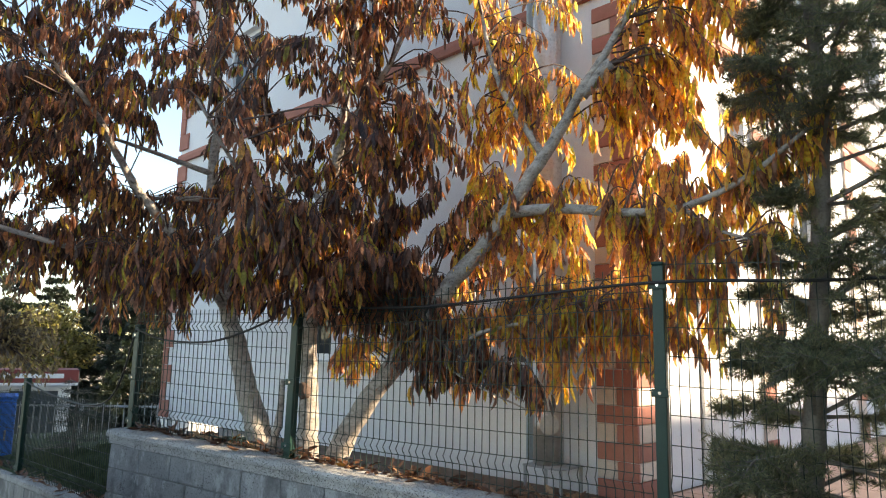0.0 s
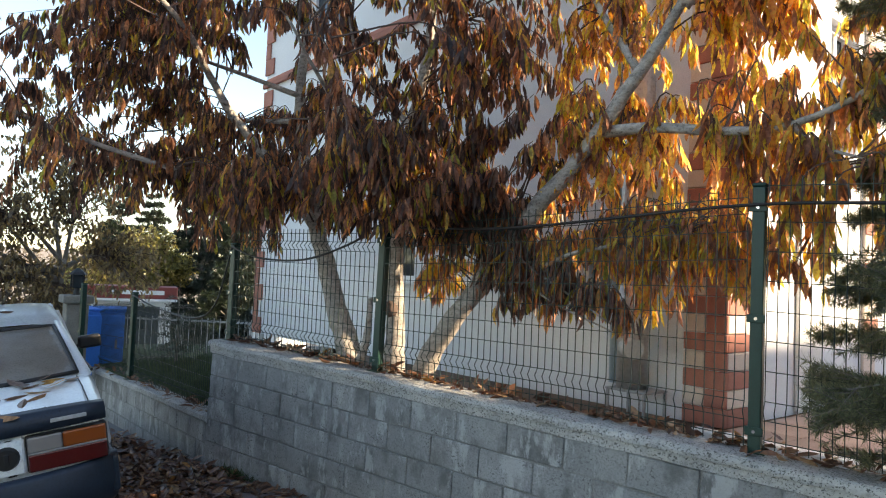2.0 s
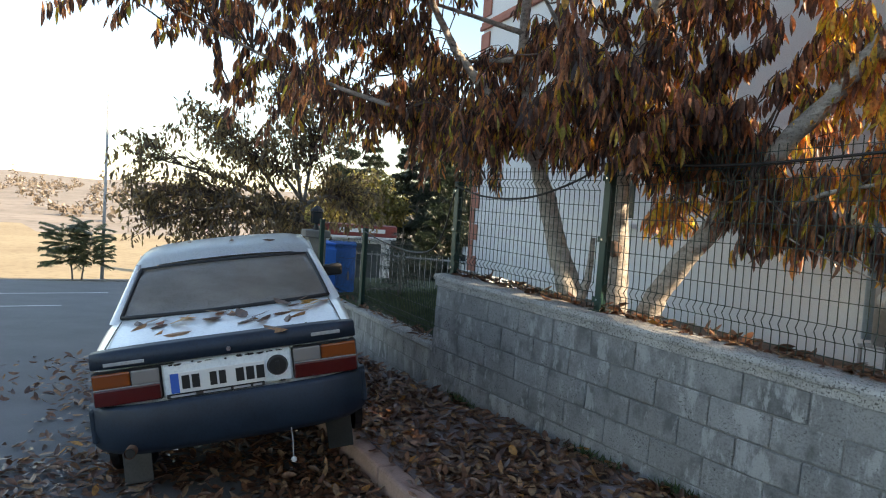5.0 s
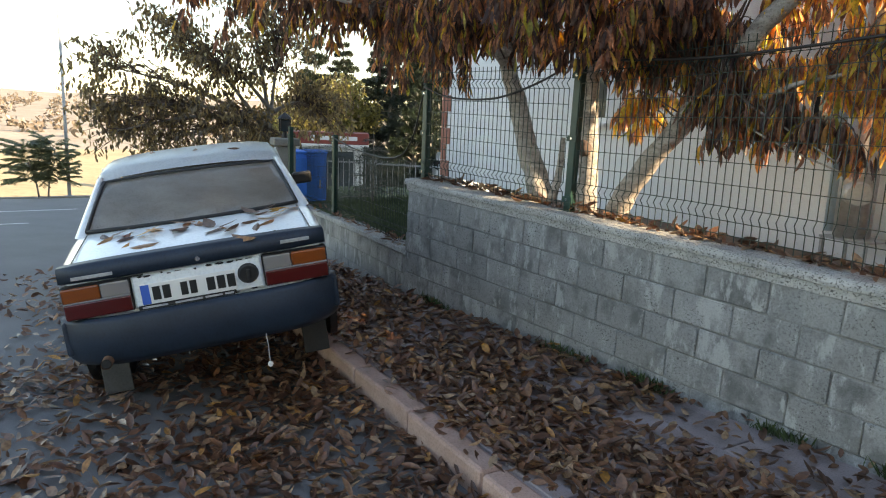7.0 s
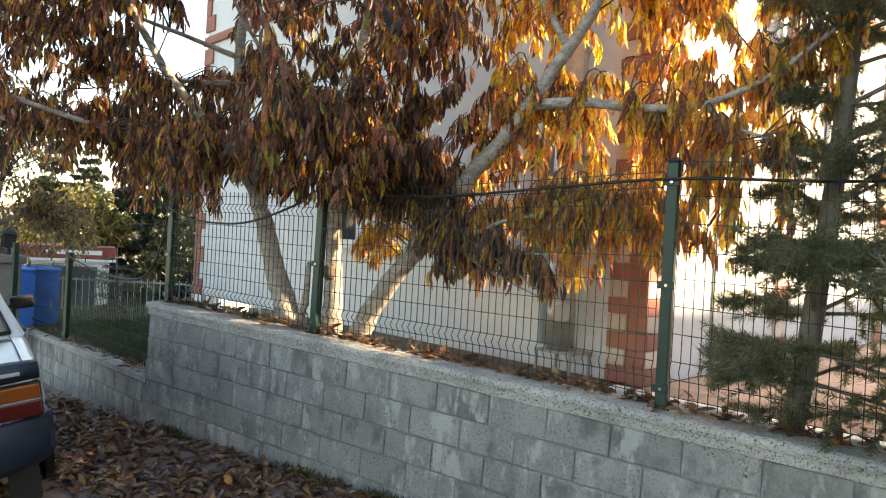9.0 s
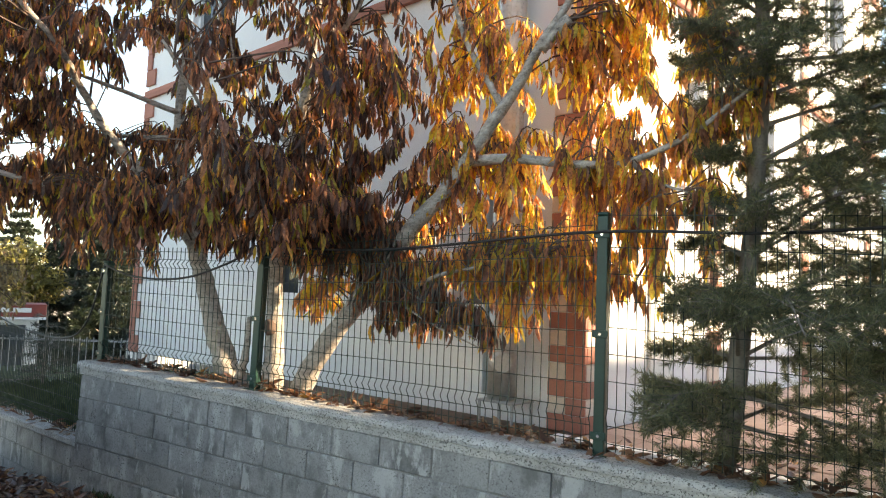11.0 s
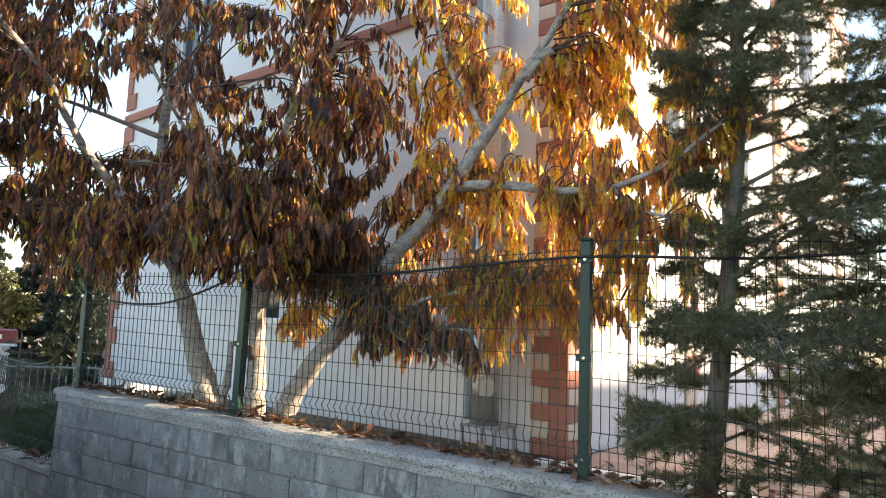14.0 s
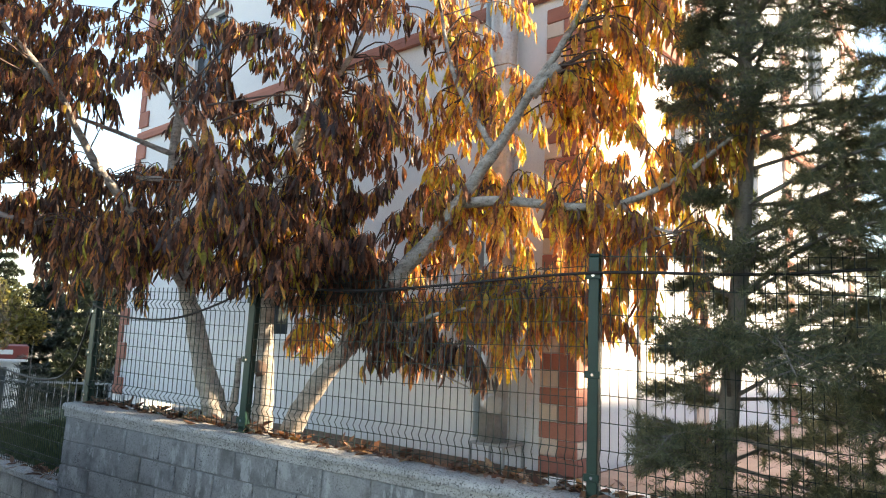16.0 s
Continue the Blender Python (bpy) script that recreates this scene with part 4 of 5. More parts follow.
# ---- the fir behind the fence ----
def conifer(name, label, base, height, reach, whorls, needle, bark, seed, trunk_r, bare=0.3, long=0.034, dense=26, flat=0.12, twigs=11, top=(0, 0), bias=0.0, group="", thin=None, fine=0.07, back=0.0):
    """Whorled branches with needle-covered side shoots; reach is the length of the lowest branches; thin (z0, z1, share) shortens those to -x, back those to +y."""
    rng = random.Random(seed)
    g = np.random.default_rng(seed)
    t = empty(name, Matrix.Translation(base), label, "tree", group)
    def axis(f):
        return Vector((top[0] * min(1.0, f / 0.3) ** 0.8 + 0.1 * top[0] * f, top[1] * f, height * f))
    trunk = [tuple(axis(f) + Vector((rng.uniform(-.01, .01), 0, 0))) for f in np.linspace(0, 1, 16)]
    part("trunk", tube(trunk, [trunk_r * (1 - 0.9 * i / 15) for i in range(16)], 10, knots=0.08, rng=rng), bark, t, smooth=True)
    br = bmesh.new()
    A, B = [], []
    for wv in range(whorls):
        f = bare / height + (1 - bare / height) * (wv + rng.uniform(-.3, .3)) / whorls
        f = min(max(f, 0.02), 0.985)
        k = rng.randint(4, 6)
        turn = rng.uniform(0, 6.28)
        for j in range(k):
            a = turn + 6.283 * j / k + rng.uniform(-.25, .25)
            ln = reach * (1 - f) ** 0.75 * rng.uniform(0.65, 1.1) * (1 + bias * math.cos(a)) * (1 - (0.8 * bias + back) * max(0.0, math.sin(a)))
            if ln < 0.12:
                continue
            s = axis(f)
            if thin and thin[0] < s.z < thin[1] and math.cos(a) < 0.1:
                ln *= thin[2]
            lift = rng.uniform(-0.08, 0.26)
            d = Vector((math.cos(a), math.sin(a), 0))
            pts = [s, s + d * ln * 0.4 + Vector((0, 0, ln * lift)), s + d * ln * 0.75 + Vector((0, 0, ln * lift * 1.2)), s + d * ln + Vector((0, 0, ln * (lift + flat * rng.uniform(-1, 1))))]
            line = spline(pts, 4)
            tube(line, [max(0.004, trunk_r * 0.26 * (1 - i / len(line))) for i in range(len(line))], 4, br, cap=False)
            for m in range(twigs):
                u = 0.16 + 0.84 * (m + rng.random()) / twigs
                x = u * (len(line) - 1)
                i = min(int(x), len(line) - 2)
                q = line[i].lerp(line[i + 1], x - i)
                sgn = 1 if m % 2 else -1
                side = Vector((-d.y, d.x, 0)) * sgn
                tl = ln * 0.36 * (1.15 - u) + 0.05
                e = q + (side * rng.uniform(.5, .9) + d * rng.uniform(.3, .8)).normalized() * tl + Vector((0, 0, rng.uniform(-.55, .45) * tl))
                tube([q, e], [0.004, 0.002], 3, br, cap=False)
                A.append(tuple(q))
                B.append(tuple(e))
            A.append(tuple(line[len(line) // 3]))
            B.append(tuple(line[-1]))
    part("branch_growth", br, bark, t)["kind"] = "stuff"
    A, B = np.array(A), np.array(B)
    ln = np.linalg.norm(B - A, axis=1)
    cnt = np.maximum(6, (ln / 0.3 * dense * np.where((A[:, 2] > 0.55 * height) & (height > 6.5) & (fine < 0.06), 0.15, 1.0)).astype(int))
    idx = np.repeat(np.arange(len(A)), cnt)
    n = len(idx)
    u = g.random(n)[:, None]
    p = A[idx] + (B - A)[idx] * u
    ax = (B - A)[idx] / ln[idx][:, None]
    rnd = g.normal(size=(n, 3))
    rnd -= ax * (rnd * ax).sum(1, keepdims=True)
    rnd /= np.linalg.norm(rnd, axis=1, keepdims=True)
    dr = rnd + ax * 0.7
    dr /= np.linalg.norm(dr, axis=1, keepdims=True)
    sd = np.cross(dr, g.normal(size=(n, 3)))
    sd /= np.linalg.norm(sd, axis=1, keepdims=True)
    lg = long * g.uniform(0.7, 1.25, n)[:, None]
    wd = fine * lg
    v = np.stack([p - sd * wd, p + sd * wd, p + dr * lg], 1).reshape(-1, 3)
    soup("needle_foliage", v.tolist(), np.arange(n * 3).reshape(-1, 3).tolist(), needle, t, False)["kind"] = "stuff"
    return t


conifer("fir_tree", "tall dark green fir standing close behind the wire fence", (-0.13, 4.12, 0.8), 7.6, 1.3, 36, NEEDLE, FIRBARK, 5, 0.062, 0.3, 0.05, 188, 0.10, 28, (0.19, 0.1), 0.5, thin=(0.75, 1.95, 0.7), fine=0.044, back=0.32)
conifer("fir_tree", "bushy dark green fir behind the wire fence", (1.35, 4.4, 0.745), 6.6, 1.7, 35, NEEDLE, FIRBARK, 6, 0.06, 0.3, 0.052, 155, 0.1, 25, (0.05, 0.0), fine=0.046, back=0.6)


# ---- the parked saloon ----
def loft(sections, closed=False):
    """Faces between rows of points; every row has as many points."""
    bm = bmesh.new()
    rows = [[bm.verts.new(p) for p in s] for s in sections]
    for a, b in zip(rows, rows[1:]):
        for i in range(len(a) - 1):
            bm.faces.new((a[i], a[i + 1], b[i + 1], b[i]))
    return bm, rows


def mirror_row(half):
    """A row from the left sill over the top to the right sill, out of its right half (x, y, z) given from the middle outwards."""
    return [(-x, y, z) for x, y, z in reversed(half[1:])] + list(half)


CARM = pose(-4.71, 1.505, -0.03, 0, -8.5, 70.5)
car = empty("parked_car", CARM, "pale blue old saloon car parked half on the kerb", "car")


def deck(y):
    """Half breadth and height of the body's shoulder line along the car."""
    pts = ((-0.93, 0.700, 0.945), (-0.88, 0.735, 0.965), (-0.5, 0.755, 0.998), (-0.2, 0.765, 1.02), (0.6, 0.785, 1.0), (1.6, 0.79, 0.98), (2.2, 0.77, 0.965), (2.9, 0.74, 0.92), (3.3, 0.70, 0.86))
    for (a, b, c), (d, e, f) in zip(pts, pts[1:]):
        if a <= y <= d:
            t = (y - a) / (d - a)
            return b + (e - b) * t, c + (f - c) * t
    return pts[-1][1:]


rows = []
for y in (-0.93, -0.915, -0.88, -0.8, -0.65, -0.5, -0.4, -0.3, -0.2, 0.0, 0.3, 0.6, 1.0, 1.6, 2.0, 2.2, 2.5, 2.9, 3.2, 3.3):
    hw, z = deck(y)
    in_deck = y < -0.15 or y > 2.15
    crown = 0.018 if in_deck else 0.0
    tuck = 0.05 if y < -0.6 else 0.0
    low = 0.46 if y < -0.35 else 0.30
    half = [(0, y, z + crown), (hw * 0.5, y, z + crown * 0.8), (hw * 0.86, y, z + crown * 0.3), (hw * 0.955, y, z - 0.012), (hw, y, z - 0.045),
            (hw + 0.03 - tuck, y, 0.78), (hw + 0.042 - tuck, y, 0.66), (hw + 0.03 - tuck, y, low + 0.14), (hw - 0.01 - tuck, y, low + 0.05), (hw - 0.08, y, low), (0, y, low)]
    rows.append(mirror_row(half))
bm, rr = loft(rows)
bm.faces.new(rr[0])
bm.faces.new(rr[-1][::-1])
bmesh.ops.recalc_face_normals(bm, faces=bm.faces)
body = part("body", bm, PAINT, car, "pale blue painted bodywork with dust", smooth=True)
mod = body.modifiers.new("edge", "EDGE_SPLIT")
mod.split_angle = radians(38)
# wheel arches: black discs painted in for the shade inside them
for sx in (-1, 1):
    for y in (0.0, 2.44):
        bm = bmesh.new()
        bmesh.ops.create_cone(bm, cap_ends=True, segments=24, radius1=0.335, radius2=0.335, depth=0.05, matrix=pose(sx * 0.80, y, 0.33, 0, 90))
        part("wheel_arch", bm, SEAL, car)

# cabin: roof, pillars, glass
ROOF = ((0.46, 0.635, 1.315), (0.53, 0.65, 1.36), (0.62, 0.655, 1.385), (0.9, 0.66, 1.412), (1.3, 0.66, 1.42), (1.65, 0.65, 1.395), (1.78, 0.64, 1.365))
rows = []
for y, hw, z in ROOF:
    rows.append(mirror_row([(0, y - 0.03, z + 0.028), (hw * 0.4, y - 0.025, z + 0.024), (hw * 0.75, y - 0.01, z + 0.01), (hw * 0.94, y, z - 0.012), (hw, y + 0.01, z - 0.045), (hw + 0.012, y + 0.015, z - 0.075)]))
bm, rr = loft(rows)
bmesh.ops.solidify(bm, geom=bm.faces[:], thickness=0.02)
bmesh.ops.recalc_face_normals(bm, faces=bm.faces)
part("roof", bm, PAINT, car, "pale blue painted roof", smooth=True)
GB, GT = (-0.20, 0.715, 1.03), (0.475, 0.645, 1.305)       # rear glass: foot and head (y, half breadth, z)


def pane_rows(b, t, bulge, shrink=0.0, steps=5):
    rows = []
    for i in range(steps + 1):
        f = i / steps
        y, hw, z = (b[k] + (t[k] - b[k]) * f for k in range(3))
        hw -= shrink
        o = bulge * math.sin(math.pi * f)
        rows.append([(x * hw, y - 0.10 * (1 - x * x) * (1 - 0.4 * f) - o * 0.4, z + o * 0.5 + 0.018 * (1 - x * x) * f) for x in (-1, -0.9, -0.6, -0.2, 0.2, 0.6, 0.9, 1)])
    return rows


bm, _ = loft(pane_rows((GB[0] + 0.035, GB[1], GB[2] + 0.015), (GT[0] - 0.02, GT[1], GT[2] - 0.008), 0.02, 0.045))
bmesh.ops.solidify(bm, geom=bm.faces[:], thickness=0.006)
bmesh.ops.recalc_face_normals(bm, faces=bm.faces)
part("rear_window", bm, CARGLASS, car, "dusty rear window with reflections painted in its colour", smooth=True)
edge = pane_rows((GB[0] + 0.03, GB[1], GB[2] + 0.012), (GT[0] - 0.02, GT[1], GT[2] - 0.008), 0.02, 0.04)
loop = edge[0] + [r[-1] for r in edge[1:]] + edge[-1][::-1][1:] + [r[0] for r in edge[::-1][1:]]
part("window_seal", tube([Vector(p) for p in loop], 0.014, 6), SEAL, car, "black rubber seal", smooth=True)
for sx in (-1, 1):
    # rear pillar
    sec = []
    for f in (0.0, 0.25, 0.5, 0.75, 1.0):
        y = GB[0] + (GT[0] - GB[0]) * f
        hw = 0.765 + (0.66 - 0.765) * f
        z = 1.01 + (1.33 - 1.01) * f
        inner = GB[1] - 0.03 + (GT[1] - GB[1] + 0.0) * f
        fw = 0.42 - 0.16 * f
        sec.append([(sx * inner, y + 0.01, z), (sx * (inner + hw) / 2, y - 0.005, z), (sx * (hw - 0.01), y + 0.04, z), (sx * hw, y + 0.1, z), (sx * hw, y + fw, z), (sx * (hw - 0.05), y + fw, z), (sx * (hw - 0.05), y + 0.1, z), (sx * inner, y + 0.03, z)])
    bm = bmesh.new()
    rws = [[bm.verts.new(p) for p in s] for s in sec]
    for a, b in zip(rws, rws[1:]):
        for i in range(len(a)):
            bm.faces.new((a[i], a[(i + 1) % len(a)], b[(i + 1) % len(a)], b[i]))
    bmesh.ops.recalc_face_normals(bm, faces=bm.faces)
    part("rear_pillar", bm, PAINT, car, smooth=True)
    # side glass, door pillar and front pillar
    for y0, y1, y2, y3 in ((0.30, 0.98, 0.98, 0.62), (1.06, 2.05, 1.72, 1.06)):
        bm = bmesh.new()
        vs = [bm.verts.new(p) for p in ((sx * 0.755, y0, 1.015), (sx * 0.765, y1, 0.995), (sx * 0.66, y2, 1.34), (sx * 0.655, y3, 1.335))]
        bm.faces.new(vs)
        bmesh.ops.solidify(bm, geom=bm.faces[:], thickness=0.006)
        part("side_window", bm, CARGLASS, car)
    for ya, yb, r in ((1.02, 1.02, 0.025), (2.12, 1.78, 0.028)):
        part("door_pillar", tube([(sx * 0.765, ya, 1.0), (sx * 0.66, yb, 1.36)], r, 6), PAINT, car)
    # waist rail
    part("waist_trim", boxed(sx * 0.795 - 0.008, sx * 0.795 + 0.008, 0.2, 2.1, 0.975, 0.995, 0.003), SEAL, car)
    # door mirror
    if sx < 0:
        continue
    mi = part("door_mirror", boxed(-0.09, 0.09, -0.03, 0.05, -0.055, 0.055, 0.022, seg=2), SEAL, car, "black door mirror", at=pose(sx * 0.93, 1.62, 1.02))
    part("mirror_arm", tube([(-sx * 0.07, 0, -0.02), (-sx * 0.15, 0.0, -0.04)], 0.014, 6), SEAL, mi)
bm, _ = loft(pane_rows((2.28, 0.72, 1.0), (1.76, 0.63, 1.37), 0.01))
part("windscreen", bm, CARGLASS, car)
# boot: dark band along its rear edge, lid gap
bm = bmesh.new()
sec = []
for i in range(13):
    x = -0.735 + 1.47 * i / 12
    k = 1 - (x / 0.735) ** 4
    sec.append([(x, -0.905 - 0.03 * k, 0.872), (x, -0.945 - 0.035 * k, 0.885), (x, -0.945 - 0.035 * k, 0.945 + 0.004 * k), (x, -0.925 - 0.03 * k, 0.968 + 0.012 * k), (x, -0.86 - 0.02 * k, 0.972 + 0.016 * k), (x, -0.86 - 0.02 * k, 0.955)])
rws = [[bm.verts.new(p) for p in s] for s in sec]
for a, b in zip(rws, rws[1:]):
    for i in range(6):
        bm.faces.new((a[i], a[(i + 1) % 6], b[(i + 1) % 6], b[i]))
bm.faces.new(rws[0])
bm.faces.new(rws[-1][::-1])
bmesh.ops.recalc_face_normals(bm, faces=bm.faces)
part("boot_edge", bm, BUMPER, car, "faded dark blue band along the boot edge", smooth=True)
for sx in (-1, 1):
    part("lid_gap", tube([(sx * 0.665, -0.86, 0.975), (sx * 0.67, -0.5, 1.004), (sx * 0.665, -0.26, 1.03)], 0.004, 4), SEAL, car)
part("boot_lock", tube([(-0.0, -0.975, 0.915), (0.0, -0.992, 0.915)], 0.014, 12), CHROME, car)
# rear panel, lamps, plate, filler
part("rear_panel", boxed(-0.37, 0.345, -0.965, -0.925, 0.675, 0.868, 0.012), PAINT, car, "pale painted panel with rust chips")
for s, x0, x1 in ((-1, -0.735, -0.375), (1, 0.35, 0.735)):
    lamp = part("tail_lamp", boxed(x0, x1, -0.962, -0.90, 0.672, 0.868, 0.014, seg=2), SEAL, car, "rear lamp cluster with red, amber and clear lenses")
    xa, xb = (x0 + 0.008, x1 - 0.006) if s < 0 else (x0 + 0.006, x1 - 0.008)
    part("red_lens", boxed(xa, xb, -0.985, -0.964, 0.68, 0.772, 0.01, seg=2), REDLENS, lamp, "red lens")
    xm = xa + (xb - xa) * (0.56 if s < 0 else 0.44)
    a0, a1, c0, c1 = (xa, xm, xm + 0.003, xb) if s < 0 else (xm, xb, xa, xm - 0.003)
    part("amber_lens", boxed(a0, a1, -0.983, -0.964, 0.776, 0.86, 0.01, seg=2), AMBER, lamp, "amber lens")
    part("clear_lens", boxed(c0, c1, -0.98, -0.964, 0.776, 0.86, 0.01, seg=2), CLEARLENS, lamp, "clear lens")
    part("lens_strip", boxed(xa, xb, -0.987, -0.966, 0.770, 0.779, 0.002), CLEARLENS, lamp, "pale strip between the lenses")
# paint flaked to black along the edges of the rear panel
rc = random.Random(19)
for i in range(26):
    x = rc.uniform(-0.36, 0.335)
    z = rc.choice((0.862, 0.862, 0.862, 0.682)) + rc.uniform(-0.006, 0.004)
    wdt, hgt = rc.uniform(0.006, 0.03), rc.uniform(0.003, 0.008)
    bm = bmesh.new()
    vs = [bm.verts.new((x + wdt * math.cos(k) * rc.uniform(0.6, 1), -0.9665 + 0.002 * (j - 1), z + hgt * math.sin(k) * rc.uniform(0.6, 1))) for j in (0, 1) for k in (0, 1.05, 2.1, 3.14, 4.2, 5.2)]
    bm.faces.new(vs[:6])
    bm.faces.new(vs[6:][::-1])
    for k in range(6):
        bm.faces.new((vs[k], vs[(k + 1) % 6], vs[6 + (k + 1) % 6], vs[6 + k]))
    bmesh.ops.recalc_face_normals(bm, faces=bm.faces)
    part("paint_chip", bm, SEAL, car)
plate = part("number_plate", boxed(-0.333, 0.19, -0.982, -0.972, 0.695, 0.815, 0.004), PLATEWHITE, car, "white number plate with black bars")
part("country_band", boxed(-0.328, -0.283, -0.985, -0.983, 0.699, 0.811), PLATEBLUE, plate, "blue band")
x = -0.268
for wdt, gap in ((0.042, 0.012), (0.042, 0.055), (0.038, 0.012), (0.038, 0.055), (0.045, 0.012), (0.045, 0.012), (0.045, 0.0)):
    part("plate_bar", boxed(x, x + wdt, -0.985, -0.983, 0.718, 0.795), INK, plate)
    x += wdt + gap
part("plate_holder", boxed(-0.355, 0.18, -0.978, -0.968, 0.668, 0.694, 0.003), INK, car, "black plate holder strip")
for x0, x1 in ((-0.335, -0.20), (-0.16, -0.01), (0.005, 0.10), (0.115, 0.165)):
    part("dealer_bar", boxed(x0, x1, -0.981, -0.9785, 0.675, 0.687), GREYMETAL, car, "faint grey bar of small lettering")
for x0, x1 in ((-0.70, -0.30), (0.42, 0.68)):
    part("drip_ledge", boxed(x0, x1, -0.975, -0.955, 0.868, 0.874, 0.002), SEAL, car)
bm = bmesh.new()
bmesh.ops.create_cone(bm, cap_ends=True, segments=20, radius1=0.062, radius2=0.05, depth=0.03, matrix=pose(0.262, -0.978, 0.775, 90))
cap = part("filler_cap", bm, SEAL, car, "black fuel filler cap")
part("filler_grip", boxed(0.25, 0.274, -1.008, -0.99, 0.745, 0.805, 0.004), SEAL, cap)
# badges as plain bars
part("badge", boxed(-0.66, -0.45, -0.986, -0.981, 0.900, 0.920, 0.002), GREYMETAL, car, "small silver badge bar")
part("badge", boxed(0.47, 0.64, -0.986, -0.976, 0.920, 0.940, 0.002), GREYMETAL, car, "small silver badge bar")
# bumper
bm = bmesh.new()
sec = []
for i in range(21):
    x = -0.785 + 1.57 * i / 20
    k = 1 - abs(x / 0.785) ** 6
    wrap = -0.86 - 0.19 * k
    zt = 0.665 + 0.004 * k
    sec.append([(x, wrap + 0.06, zt), (x, wrap + 0.012, zt), (x, wrap, zt - 0.02), (x, wrap - 0.004, 0.53), (x * 0.985, wrap + 0.014, 0.43), (x * 0.955, wrap + 0.05, 0.385), (x * 0.94, wrap + 0.1, 0.39)])
rws = [[bm.verts.new(p) for p in s] for s in sec]
for a, b in zip(rws, rws[1:]):
    for i in range(6):
        bm.faces.new((a[i], a[i + 1], b[i + 1], b[i]))
bmesh.ops.recalc_face_normals(bm, faces=bm.faces)
bp = part("bumper", bm, BUMPER, car, "deep dark blue-grey plastic bumper", smooth=True)
for sx in (-1, 1):
    part("bumper_wing", boxed(sx * 0.762 - 0.02, sx * 0.762 + 0.02, -0.90, -0.40, 0.45, 0.655, 0.018, seg=2), BUMPER, bp)
part("underbody", boxed(-0.5, 0.5, -0.5, 3.1, 0.26, 0.36), SEAL, car)
part("exhaust_pipe", tube([(-0.56, -0.4, 0.36), (-0.56, -0.8, 0.41), (-0.56, -1.10, 0.435)], 0.03, 14, cap=False), RUST, car, "rusty exhaust tip", smooth=True)
# black plug standing in for the shade inside the pipe
part("exhaust_bore", tube([(-0.56, -0.9, 0.42), (-0.56, -1.092, 0.4345)], 0.025, 12), SEAL, car)
chain = part("towing_cord", tube([(0.30, -1.0, 0.56), (0.30, -1.02, 0.5), (0.305, -1.01, 0.33), (0.30, -1.01, 0.22)], 0.0035, 5), GREYMETAL, car)
bm = bmesh.new()
bmesh.ops.create_uvsphere(bm, u_segments=10, v_segments=8, radius=0.017, matrix=pose(0.30, -1.01, 0.21))
part("cord_bead", bm, WHITEPAINT, chain)
# wheels
wheel = part("wheel", tube([(-0.075, 0, 0), (-0.07, 0, 0), (-0.045, 0, 0), (0.045, 0, 0), (0.07, 0, 0), (0.075, 0, 0)], [0.20, 0.265, 0.288, 0.288, 0.265, 0.20], 28), RUBBER, car, "worn black tyre on a steel rim", smooth=True, at=pose(0.665, 0, 0.235))
part("rim", tube([(0.03, 0, 0), (0.06, 0, 0), (0.065, 0, 0)], [0.17, 0.19, 0.06], 20), GREYMETAL, wheel)
for x, y, rz in ((-0.665, 0, 180), (0.665, 2.44, 0), (-0.665, 2.44, 180)):
    c = again(wheel, pose(x, y, 0.262 if x < 0 else 0.235, 0, 0, rz), car)
    again(wheel.children[0], Matrix(), c)

for sx in (-1, 1):
    bm = boxed(-0.085, 0.085, -0.006, 0.006, -0.40, 0.0, 0.004)
    part("mud_flap", bm, RUBBER if sx > 0 else surface("dusty_grey_rubber", (0.08, 0.077, 0.074), (0.045, 0.044, 0.042), 6, 70, 0.8, 0.2, 0.002), car, "dusty grey mud flap" if sx < 0 else "black mud flap", at=pose(sx * 0.64, -0.40, 0.42, -6))


# ---- beyond the low wall: gate pillar, cabinet, bank kiosk, railing, trees ----
def lz(x, y):
    return land(x, y)


pillar = empty("gate_pillar", pose(-10.07, 4.51, -0.3, 0, 0, LOWA), "square stone gate pillar with a lantern", "gate pillar")
part("shaft", boxed(-0.145, 0.145, -0.145, 0.145, 0, 1.52, 0.012), STONE, pillar)
part("cap_stone", boxed(-0.2, 0.2, -0.2, 0.2, 1.524, 1.64, 0.02, seg=2), STONE, pillar)
lant = part("lantern", boxed(-0.07, 0.07, -0.07, 0.07, 1.74, 1.93, 0.01), GLASSDARK, pillar, "small black garden lantern")
part("lantern_foot", tube([(0, 0, 1.642), (0, 0, 1.74)], [0.05, 0.03], 10), CABLE, lant)
part("lantern_roof", tube([(0, 0, 1.932), (0, 0, 1.97), (0, 0, 2.03)], [0.12, 0.09, 0.01], 8), CABLE, lant)
for sx in (-0.07, 0.07):
    for sy in (-0.07, 0.07):
        part("lantern_bar", boxed(sx - 0.008, sx + 0.008, sy - 0.008, sy + 0.008, 1.742, 1.93), CABLE, lant)
fence_post(-9.75, 4.46, 0.2, 1.5)

